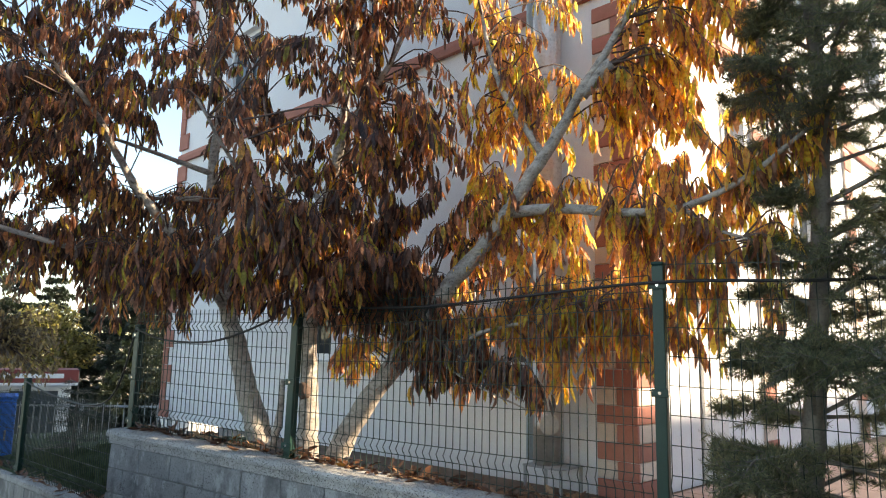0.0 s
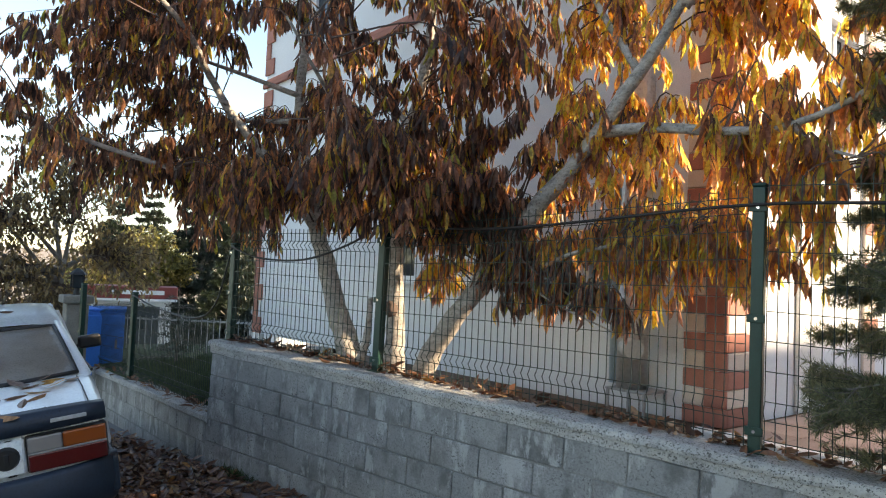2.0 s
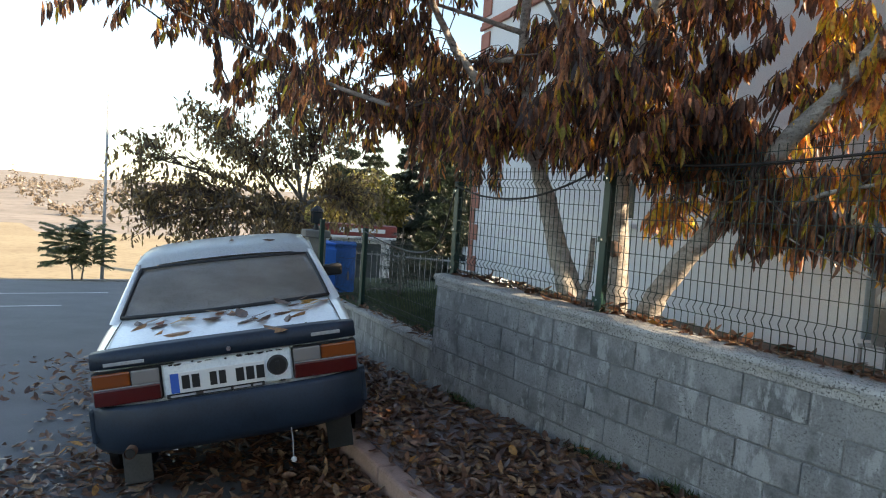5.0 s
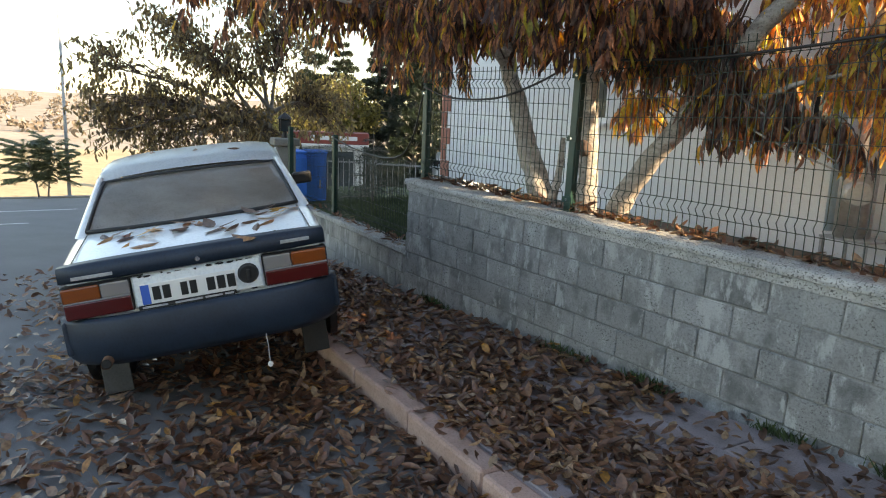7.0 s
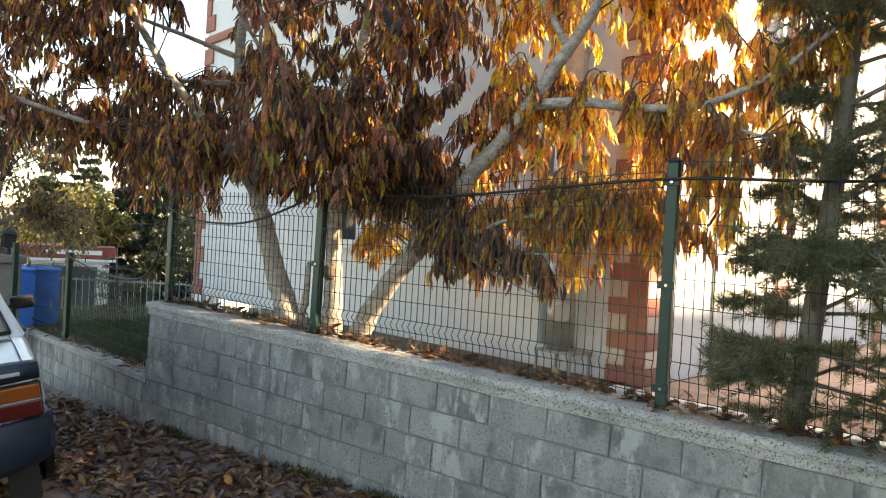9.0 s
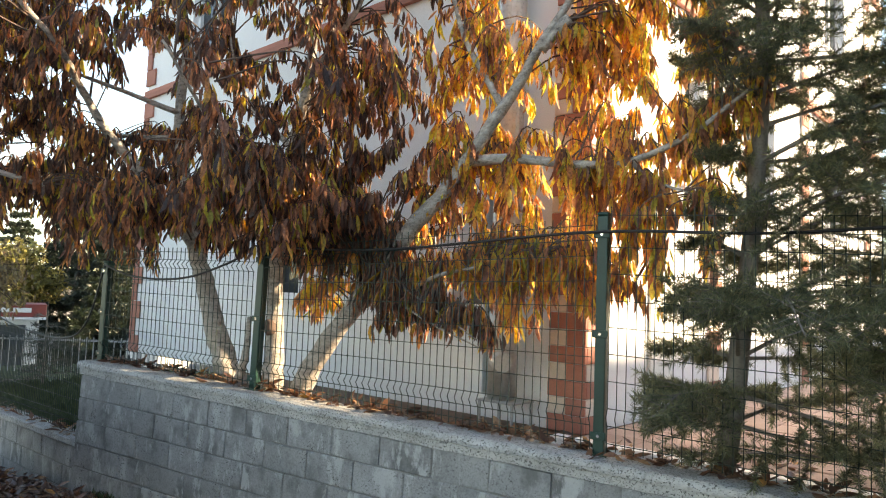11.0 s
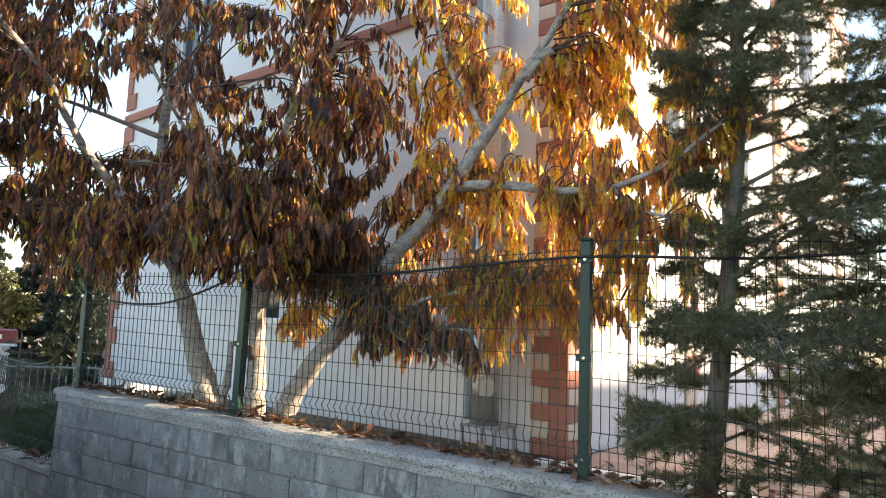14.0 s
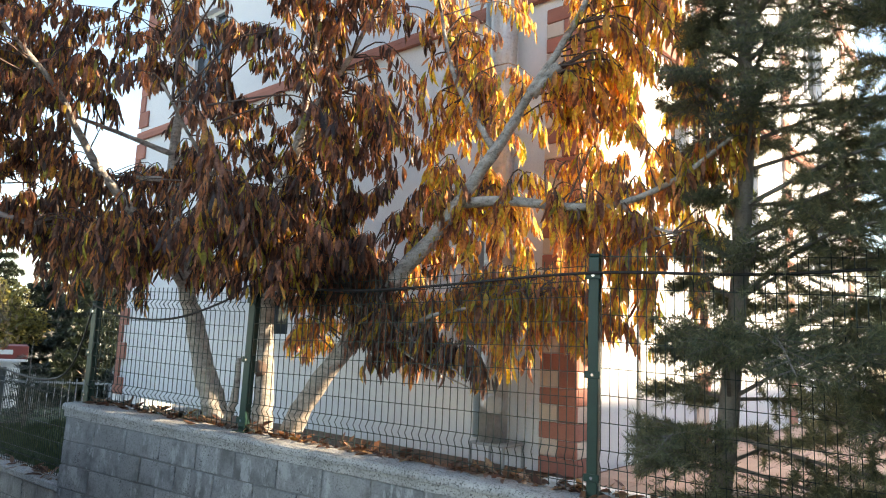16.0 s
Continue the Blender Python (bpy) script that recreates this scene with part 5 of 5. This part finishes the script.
cab = empty("blue_cabinet", pose(-10.69, 5.17, 0.1, 0, 0, 62), "bright blue steel cabinet behind the fence", "cabinet")
part("body", boxed(-0.36, 0.36, -0.42, 0.42, 0.0, 0.98, 0.012), BINBLUE, cab)
part("lid", boxed(-0.375, 0.375, -0.435, 0.435, 0.983, 1.02, 0.01), BINBLUE, cab)
part("door", boxed(-0.33, 0.33, -0.442, -0.423, 0.05, 0.92, 0.006), BINBLUE, cab)
part("handle", boxed(0.24, 0.27, -0.465, -0.443, 0.42, 0.56, 0.004), GREYMETAL, cab)

kx, ky = -19.25, 10.3
kz = lz(kx, ky)
kiosk = empty("bank_kiosk", pose(kx, ky, kz, 0, 0, 60), "small red and white bank machine kiosk", "kiosk")
part("body", boxed(-1.05, 1.05, -0.7, 0.7, 0.0, 1.75, 0.02), WHITEPAINT, kiosk)
part("dark_panel", boxed(-0.35, 0.75, -0.73, -0.703, 0.15, 1.6, 0.01), DARKPANEL, kiosk)
part("screen", boxed(-0.1, 0.35, -0.75, -0.733, 0.95, 1.3), GLASSDARK, kiosk)
part("red_panel", boxed(-1.0, -0.4, -0.725, -0.703, 0.05, 1.5), SIGNRED, kiosk)
part("canopy", boxed(-1.2, 1.2, -1.0, 0.8, 1.75, 1.82, 0.01), WHITEPAINT, kiosk)
sg = part("sign_board", boxed(-1.2, 1.2, -0.98, 0.78, 1.824, 2.16, 0.015), SIGNRED, kiosk, "red fascia board")
part("sign_bar", boxed(-0.25, 0.85, -0.99, -0.982, 1.94, 2.06), WHITEPAINT, sg, "plain white bar in place of lettering")
bm = bmesh.new()
bmesh.ops.create_cone(bm, cap_ends=True, segments=12, radius1=0.09, radius2=0.09, depth=0.008, matrix=pose(-0.45, -0.986, 2.0, 90))
part("sign_mark", bm, WHITEPAINT, sg, "round white mark")

lot = bmesh.new()
vs = [lot.verts.new((x, y, lz(x, y) + 0.05)) for x, y in ((-14.5, 7.6), (-19, 8.8), (-26, 13), (-30, 22), (-22, 26), (-14, 18))]
lot.faces.new(vs)
tagged(link("parking_lot", lot, surface("pale_lot_paving", (0.42, 0.41, 0.39), (0.32, 0.31, 0.3), 2, 30, 0.9, 0.2, 0.01)), "pale paved car park beyond the lawn", "car park", kind="structure")
rail = empty("metal_railing", pose(-12.6, 6.7, 0.0, 0, 0, 35), "pale grey upright metal railing", "railing")
for z in (0.1, 0.78):
    part("rail", boxed(-0.6, 4.2, -0.015, 0.015, z, z + 0.035), GREYMETAL, rail)
for i in range(40):
    part("bar", tube([(-0.55 + 0.12 * i, 0.03, 0.0), (-0.55 + 0.12 * i, 0.03, 0.86)], 0.011, 6), GREYMETAL, rail)
for i in range(4):
    part("rail_post", boxed(-0.6 + 1.55 * i, -0.55 + 1.55 * i, 0.05, 0.1, -0.5, 0.92), GREYMETAL, rail)


def parked_van(x, y, rz, mat, label):
    v = empty("parked_van", pose(x, y, lz(x, y) + 0.05, 0, 0, rz), label, "car", "cars in the far car park")
    rows = []
    for yy, zz, hw in ((-2.1, 1.0, 0.75), (-2.0, 1.25, 0.8), (-1.5, 1.45, 0.78), (0.5, 1.5, 0.76), (1.1, 1.0, 0.8), (2.0, 0.85, 0.78), (2.1, 0.6, 0.74)):
        rows.append(mirror_row([(0, yy, zz + 0.02), (hw * 0.8, yy, zz), (hw, yy, zz * 0.8), (hw + 0.04, yy, 0.6), (hw, yy, 0.25)]))
    bm, rr = loft(rows)
    bm.faces.new(rr[0])
    bm.faces.new(rr[-1][::-1])
    bmesh.ops.recalc_face_normals(bm, faces=bm.faces)
    part("body", bm, mat, v, smooth=True)
    for sx in (-1, 1):
        part("side_window", boxed(sx * 0.79 - 0.02, sx * 0.79 + 0.02, -1.5, 0.6, 0.98, 1.3), GLASSDARK, v)
        for yy in (-1.3, 1.3):
            part("wheel", tube([(sx * 0.7, yy, 0.3), (sx * 0.85, yy, 0.3)], 0.3, 16), RUBBER, v)
    return v


parked_van(-19.0, 15.2, 60, WHITEPAINT, "white car parked in the far car park")
parked_van(-17.6, 17.6, 55, PAINT, "pale car parked in the far car park")


def broad_tree(name, label, base, trunk_pts, r0, boxes, mat, count, size, seed, droop=1.0, group=""):
    """A tree seen from afar: limbs out of the trunk to the middle of each clump, twigs, and leaves on them."""
    rng = random.Random(seed)
    g = np.random.default_rng(seed)
    t = empty(name, Matrix.Translation(base), label, "tree", group)
    part("trunk", tube(spline(trunk_pts, 4), [r0 * (1 - 0.6 * i / (4 * (len(trunk_pts) - 1))) for i in range(4 * (len(trunk_pts) - 1) + 1)], 8, knots=0.1, rng=rng), FIRBARK, t, smooth=True)
    tw = bmesh.new()
    P = []
    for cx, cy, cz, rx, ry, rz, share in boxes:
        c = Vector((cx, cy, cz))
        s = Vector(trunk_pts[-1]).lerp(Vector(trunk_pts[-2]), rng.random() * 0.8)
        line = spline((s, (s + c) / 2 + Vector((0, 0, 0.15)), c), 4)
        part("limb", tube(line, [r0 * 0.42 * (1 - 0.75 * i / (len(line) - 1)) for i in range(len(line))], 6), FIRBARK, t, smooth=True)
        for _ in range(int(count * share / 14)):
            d = Vector(g.normal(size=3)).normalized() * rng.random() ** 0.45
            e = c + Vector((d.x * rx, d.y * ry, d.z * rz))
            st = line[rng.randint(len(line) // 2, len(line) - 1)]
            m = (st + e) / 2 + Vector((0, 0, 0.1))
            tube([st, m, e], [0.012, 0.008, 0.004], 3, tw, cap=False)
            for k in range(14):
                q = m.lerp(e, rng.random() ** 0.6) + Vector(g.normal(size=3)) * 0.07
                P.append(tuple(q))
    part("twig_growth", tw, TWIG, t)["kind"] = "stuff"
    P = np.array(P)
    n = len(P)
    D = g.normal(size=(n, 3)) * (1 - 0.55 * droop)
    D[:, 2] -= droop
    v, q = leaves(P, D, g.normal(size=(n, 3)), size * g.uniform(0.7, 1.25, n), size * 0.5 * g.uniform(0.7, 1.2, n), g.uniform(0.1, 0.9, n), g.uniform(-.3, .4, n))
    soup("crown", v.tolist(), q.tolist(), mat, t)["kind"] = "stuff"
    return t


b = (-12.7, 5.3, lz(-12.7, 5.3))
broad_tree("street_tree", "sparse roadside tree with drooping dull green leaves", b, ((0, 0, -0.1), (0.05, 0, 0.8), (0, 0.1, 1.6), (0.1, 0.1, 2.4)), 0.11,
           [(-0.6, -1.9, 2.3, 0.9, 1.1, 0.8, 0.15), (0, -0.9, 3.1, 1.0, 1.1, 1.0, 0.18), (0.2, 0.3, 3.7, 1.0, 1.1, 1.0, 0.18), (0.3, 1.0, 2.4, 0.9, 1.1, 0.9, 0.16), (0.3, -0.8, 2.0, 1.0, 1.0, 0.6, 0.13), (-0.2, -0.3, 4.7, 0.8, 1.0, 0.8, 0.1), (-0.9, -2.7, 3.0, 0.5, 0.8, 0.8, 0.06), (-0.6, -2.9, 2.2, 0.5, 0.6, 0.5, 0.04), (0.2, -0.4, 1.35, 0.9, 1.2, 0.5, 0.1), (0.3, 0.0, 1.5, 0.7, 0.6, 0.5, 0.08), (-0.4, -1.9, 1.6, 0.9, 1.0, 0.6, 0.08), (-0.4, -2.7, 1.8, 0.6, 0.7, 0.6, 0.05), (-0.4, -1.6, 3.8, 0.7, 0.9, 0.7, 0.08)], DULL, 7000, 0.115, 3)
broad_tree("round_tree", "yellow-green broadleaf tree beyond the kiosk", (-23.3, 12.9, lz(-23.3, 12.9)), ((0, 0, -0.1), (0, 0, 1.2), (0.1, 0, 2.0)), 0.13,
           [(-0.7, -0.75, 2.8, 0.95, 0.95, 0.8, 0.25), (0, 0, 3.7, 1.1, 1.1, 0.85, 0.3), (0.55, 0.65, 2.9, 0.9, 0.9, 0.75, 0.25), (0.2, -0.3, 2.2, 1.0, 1.0, 0.5, 0.2), (-0.8, -1.5, 2.5, 0.9, 1.0, 0.8, 0.2)], OLIVE, 8500, 0.16, 4, 0.3)
broad_tree("round_tree", "dark broadleaf tree behind the kiosk", (-31.0, 15.5, lz(-31.0, 15.5)), ((0, 0, -0.1), (0, 0, 1.6), (0.1, 0, 3.0)), 0.2,
           [(-1.0, -1.4, 3.4, 1.5, 1.5, 1.2, 0.25), (0, 0, 5.0, 1.7, 1.7, 1.4, 0.3), (1.0, 1.2, 3.6, 1.5, 1.5, 1.2, 0.25), (0.2, -2.6, 3.0, 1.4, 1.4, 1.0, 0.2)], DULL, 6000, 0.2, 14, 0.3)
for i, (x, y, h, rch) in enumerate(((-20.9, 15.8, 6.4, 1.7), (-28.5, 14.6, 7.6, 2.2), (-23.6, 15.4, 7.0, 1.9), (-20.4, 14.4, 5.8, 1.6), (-25.5, 18.2, 7.4, 2.0), (-22.0, 17.0, 7.2, 2.0), (-33.0, 18.6, 8.4, 2.4), (-30.0, 18.9, 8.0, 2.3))):
    conifer("spruce", "dark spruce at the edge of the car park", (x, y, lz(x, y)), h, rch, 18, DARKNEEDLE, FIRBARK, 60 + i, 0.11, 0.3, 0.18, 42, 0.12, 13, fine=0.1, group="spruces by the car park")
conifer("young_fir", "small dark fir on the lawn behind the fence", (-9.2, 5.6, 0.3), 1.25, 0.55, 9, DARKNEEDLE, FIRBARK, 77, 0.03, 0.15, 0.05, 24, 0.1, 8)

# across the road: the small feathery tree and the pale pole
fx, fy = -26.0, 3.35
ft = empty("feathery_tree", pose(fx, fy, lz(fx, fy)), "small roadside tree with feathery dark fronds", "tree")
rg = random.Random(21)
P, D, S = [], [], []
for sx in (-0.25, 0.25):
    st = spline(((0, sx * 0.5, -0.05), (0.02, sx * 0.8, 0.6), (0, sx * 1.6, 1.3)), 4)
    part("stem", tube(st, [0.035 - 0.002 * i for i in range(len(st))], 6), FIRBARK, ft, smooth=True)
    for k in range(60):
        a, z = rg.uniform(0, 6.28), rg.uniform(0.65, 1.9)
        s = Vector((0, sx * 1.5, z))
        e = s + Vector((math.cos(a) * 0.75, math.sin(a) * 0.75, rg.uniform(-0.15, 0.55)))
        for j in range(16):
            q = s.lerp(e, (j + 2) / 17) - Vector((0, 0, 0.16 * (j / 16) ** 2))
            for sg in (-1, 1):
                P.append(tuple(q))
                D.append((-math.sin(a) * sg + math.cos(a) * 0.4, math.cos(a) * sg + math.sin(a) * 0.4, -0.55))
                S.append((math.cos(a), math.sin(a), 0.2))
n = len(P)
g = np.random.default_rng(9)
v, q = leaves(np.array(P), np.array(D), np.array(S), g.uniform(0.13, 0.2, n), np.full(n, 0.05), np.full(n, 0.2), np.full(n, 0.15))
soup("crown", v.tolist(), q.tolist(), NEEDLE, ft)["kind"] = "stuff"
px, py = -26.2, 4.15
pole = empty("lamp_pole", pose(px, py, lz(px, py)), "slim pale metal pole by the road", "pole")
part("shaft", tube([(0, 0, -0.1), (0, 0, 6.5)], [0.06, 0.04], 10), GREYMETAL, pole, smooth=True)
part("foot", boxed(-0.12, 0.12, -0.12, 0.12, -0.1, 0.12), GREYMETAL, pole)
# a kerb along the far side of the crossing road
bm = boxed(-26.3, -25.9, -14, 9, 0, 0.1)
for v in bm.verts:
    v.co.z += lz(-25.6, v.co.y) - 0.02
tagged(link("far_kerb", bm, STONE), "grey kerb at the far side of the road", "kerb", kind="structure")
# scrub and bare poplars on the far slope
g = np.random.default_rng(15)
P = []
for _ in range(420):
    x = -g.uniform(105, 420)
    y = g.uniform(-40, 230)
    z = lz(x, y)
    r = g.uniform(0.7, 2.2)
    tall = 3.2 if g.random() < 0.12 else 1.0
    n = 26
    d = g.normal(size=(n, 3))
    d /= np.linalg.norm(d, axis=1, keepdims=True)
    d *= (g.random(n) ** 0.4)[:, None]
    P.append(np.stack([x + d[:, 0] * r, y + d[:, 1] * r, z + (d[:, 2] + 0.9) * r * tall], 1))
P = np.concatenate(P)
n = len(P)
v, q = leaves(P, g.normal(size=(n, 3)), g.normal(size=(n, 3)), g.uniform(0.65, 1.25, n), g.uniform(0.45, 0.9, n), g.uniform(0, 0.6, n), g.uniform(-.2, .2, n))
tagged(soup("far_scrub", v.tolist(), q.tolist(), leaf_material("scrub_leaf", [(0, (0.13, 0.11, 0.085)), (1, (0.3, 0.25, 0.2))], glow=0.2)), "grey-brown scrub on the far slope", "scrub", kind="stuff")


# ---- fallen leaves ----
def litter(name, label, pts, nrm_tilt, seed, size=(0.075, 0.13)):
    g = np.random.default_rng(seed)
    n = len(pts)
    a = g.uniform(0, 6.28, n)
    D = np.stack([np.cos(a), np.sin(a), g.normal(0, nrm_tilt, n)], 1)
    S = np.stack([-np.sin(a), np.cos(a), g.normal(0, nrm_tilt * 1.3, n)], 1)
    L = g.uniform(*size, n)
    v, q = leaves(pts, D, S, L, L * g.uniform(0.38, 0.55, n), g.uniform(0.1, 0.7, n) * np.where(g.random(n) < 0.75, 1, -1), g.uniform(-.15, .3, n))
    ob = soup(name, v.tolist(), q.tolist(), LITTER)
    return tagged(ob, label, "leaf litter", kind="stuff")


g = np.random.default_rng(31)
pts = []
while len(pts) < 23000:
    x, y = g.uniform(-8.5, 4.5), g.uniform(-2.2, 3.58)
    kerb_y = 2.19 - 0.129 * (x + 4.56)
    if y > kerb_y:
        dens = 1.0 if y < kerb_y + 1.0 or x < -2.4 else 0.6
        if x > -2.2 and y > 3.05:
            dens = 0.25
        z = 0.012
    else:
        gap = kerb_y - y
        dens = max(0.10, 0.95 - 0.32 * gap) if x > -5.4 else max(0.04, 0.7 - 0.3 * gap)
        z = ROAD + 0.012
    if kerb_y < y < kerb_y + 0.15:
        dens *= 0.12
        z = 0.02
    dens *= 0.55 + 0.9 * (noise.noise(Vector((x * 1.1, y * 1.1, 4.0))) + 0.35)
    dens *= min(1.0, max(0.0, (4.3 - x) / 3.4)) * min(1.0, max(0.0, (y + 2.2) / 1.6))
    if g.random() < dens:
        pts.append((x, y, z + g.uniform(0, 0.035)))
litter("fallen_leaves", "brown curled leaves strewn over road and footpath", np.array(pts), 0.3, 41, (0.06, 0.115))
pts = []
while len(pts) < 520:
    x = g.uniform(-5.35, 1.8)
    y = 3.83 - abs(g.normal(0, 0.06))
    if 3.62 < y and g.random() < 0.9:
        pts.append((x, y, cap_z(x) + 0.012 + g.uniform(0, 0.02)))
litter("fallen_leaves", "dry leaves caught along the foot of the fence", np.array(pts), 0.35, 42)
pts = np.stack([g.uniform(-5.2, 1.5, 1500), g.uniform(3.9, 5.1, 1500), np.full(1500, 0.765)], 1)
litter("fallen_leaves", "dry leaves on the garden soil", pts, 0.3, 43)
pts = np.array([tuple(lo + (-LOWD) * g.uniform(0.2, LOWL) + Vector((g.uniform(-0.0, 0.06), g.uniform(0.0, 0.16), 0.0))) for _ in range(130)])
pts[:, 2] = 0.445 - LOWS * np.hypot(pts[:, 0] + 5.42, pts[:, 1] - 3.66) + g.uniform(0, 0.02, len(pts))
litter("fallen_leaves", "dry leaves lying on the low wall", pts, 0.35, 44)

# weeds along the foot of the wall
g = np.random.default_rng(52)
P, D = [], []
for _ in range(90):
    x = g.uniform(-5.2, 0.8)
    y = 3.585 - abs(g.normal(0, 0.035))
    if noise.noise(Vector((x * 1.7, 2.0, 9.0))) < 0.02:
        continue
    for _ in range(26):
        P.append((x + g.normal(0, 0.05), y + g.normal(0, 0.018), 0.0))
        D.append((g.normal(0, 0.5), g.normal(-0.2, 0.4), 1.0))
n = len(P)
v, q = leaves(np.array(P), np.array(D), g.normal(size=(n, 3)), g.uniform(0.04, 0.11, n), g.uniform(0.006, 0.014, n), g.uniform(0.1, 0.6, n), g.uniform(-.5, .5, n))
tagged(soup("weeds", v.tolist(), q.tolist(), BLADE), "dark green weeds along the foot of the wall", "weeds", kind="stuff")
# grass on the lawn behind the low wall
P = np.stack([g.uniform(-9.5, -5.6, 5000), np.zeros(5000), np.zeros(5000)], 1)
P[:, 1] = 3.85 - 0.26 * (P[:, 0] + 5.5) + g.uniform(0.0, 1.6, 5000)
P[:, 2] = 0.37
D = np.stack([g.normal(0, 0.4, 5000), g.normal(0, 0.4, 5000), np.ones(5000)], 1)
v, q = leaves(P, D, g.normal(size=(5000, 3)), g.uniform(0.05, 0.12, 5000), g.uniform(0.008, 0.014, 5000), g.uniform(0.1, 0.5, 5000), g.uniform(-.4, .4, 5000))
tagged(soup("lawn_grass", v.tolist(), q.tolist(), BLADE), "short dark lawn grass", "grass", kind="stuff")

# single leaves on the boot, the rear shelf and the roof of the car
flat = []
for f, c in ((0.35, 0.12), (0.6, 0.2), (0.15, -0.08)):
    v, q = leaves(np.zeros((1, 3)), np.array([[0., 1., 0.]]), np.array([[1., 0., 0.]]), np.array([0.11]), np.array([0.052]), np.array([f]), np.array([c]))
    me = bpy.data.meshes.new("fallen_leaf")
    me.from_pydata(v.tolist(), [], q.tolist())
    me.materials.append(LITTERONE)
    flat.append(me)
rg = random.Random(77)
spots = [(rg.uniform(-0.6, 0.62), rg.uniform(-0.82, -0.28)) for _ in range(16)] + [(rg.gauss(0.22, 0.16), rg.gauss(-0.58, 0.13)) for _ in range(14)] + [(rg.gauss(0.42, 0.12), rg.uniform(-0.36, -0.29)) for _ in range(8)]
for x, y in spots:
    hw, z = deck(max(-0.9, min(y, -0.25)))
    up = z + 0.018 * (1 - (x / hw) ** 2) + 0.012
    ob = new("fallen_leaf", flat[rg.randint(0, 2)])
    ob.matrix_basis = CARM @ pose(x, y, up, rg.uniform(-12, 14), rg.uniform(-14, 14), rg.uniform(0, 360)) @ Matrix.Scale(rg.uniform(1.0, 1.5), 4)
    tagged(ob, "dry orange-brown leaf lying on the car boot", "leaf", "leaves on the car")
for x, y, z in ((0.28, 0.62, 1.428), (-0.3, 1.0, 1.458), (0.05, 0.8, 1.448)):
    ob = new("fallen_leaf", flat[1])
    ob.matrix_basis = CARM @ pose(x, y, z, 5, 8, rg.uniform(0, 360))
    tagged(ob, "dry orange leaf lying on the car roof", "leaf", "leaves on the car")
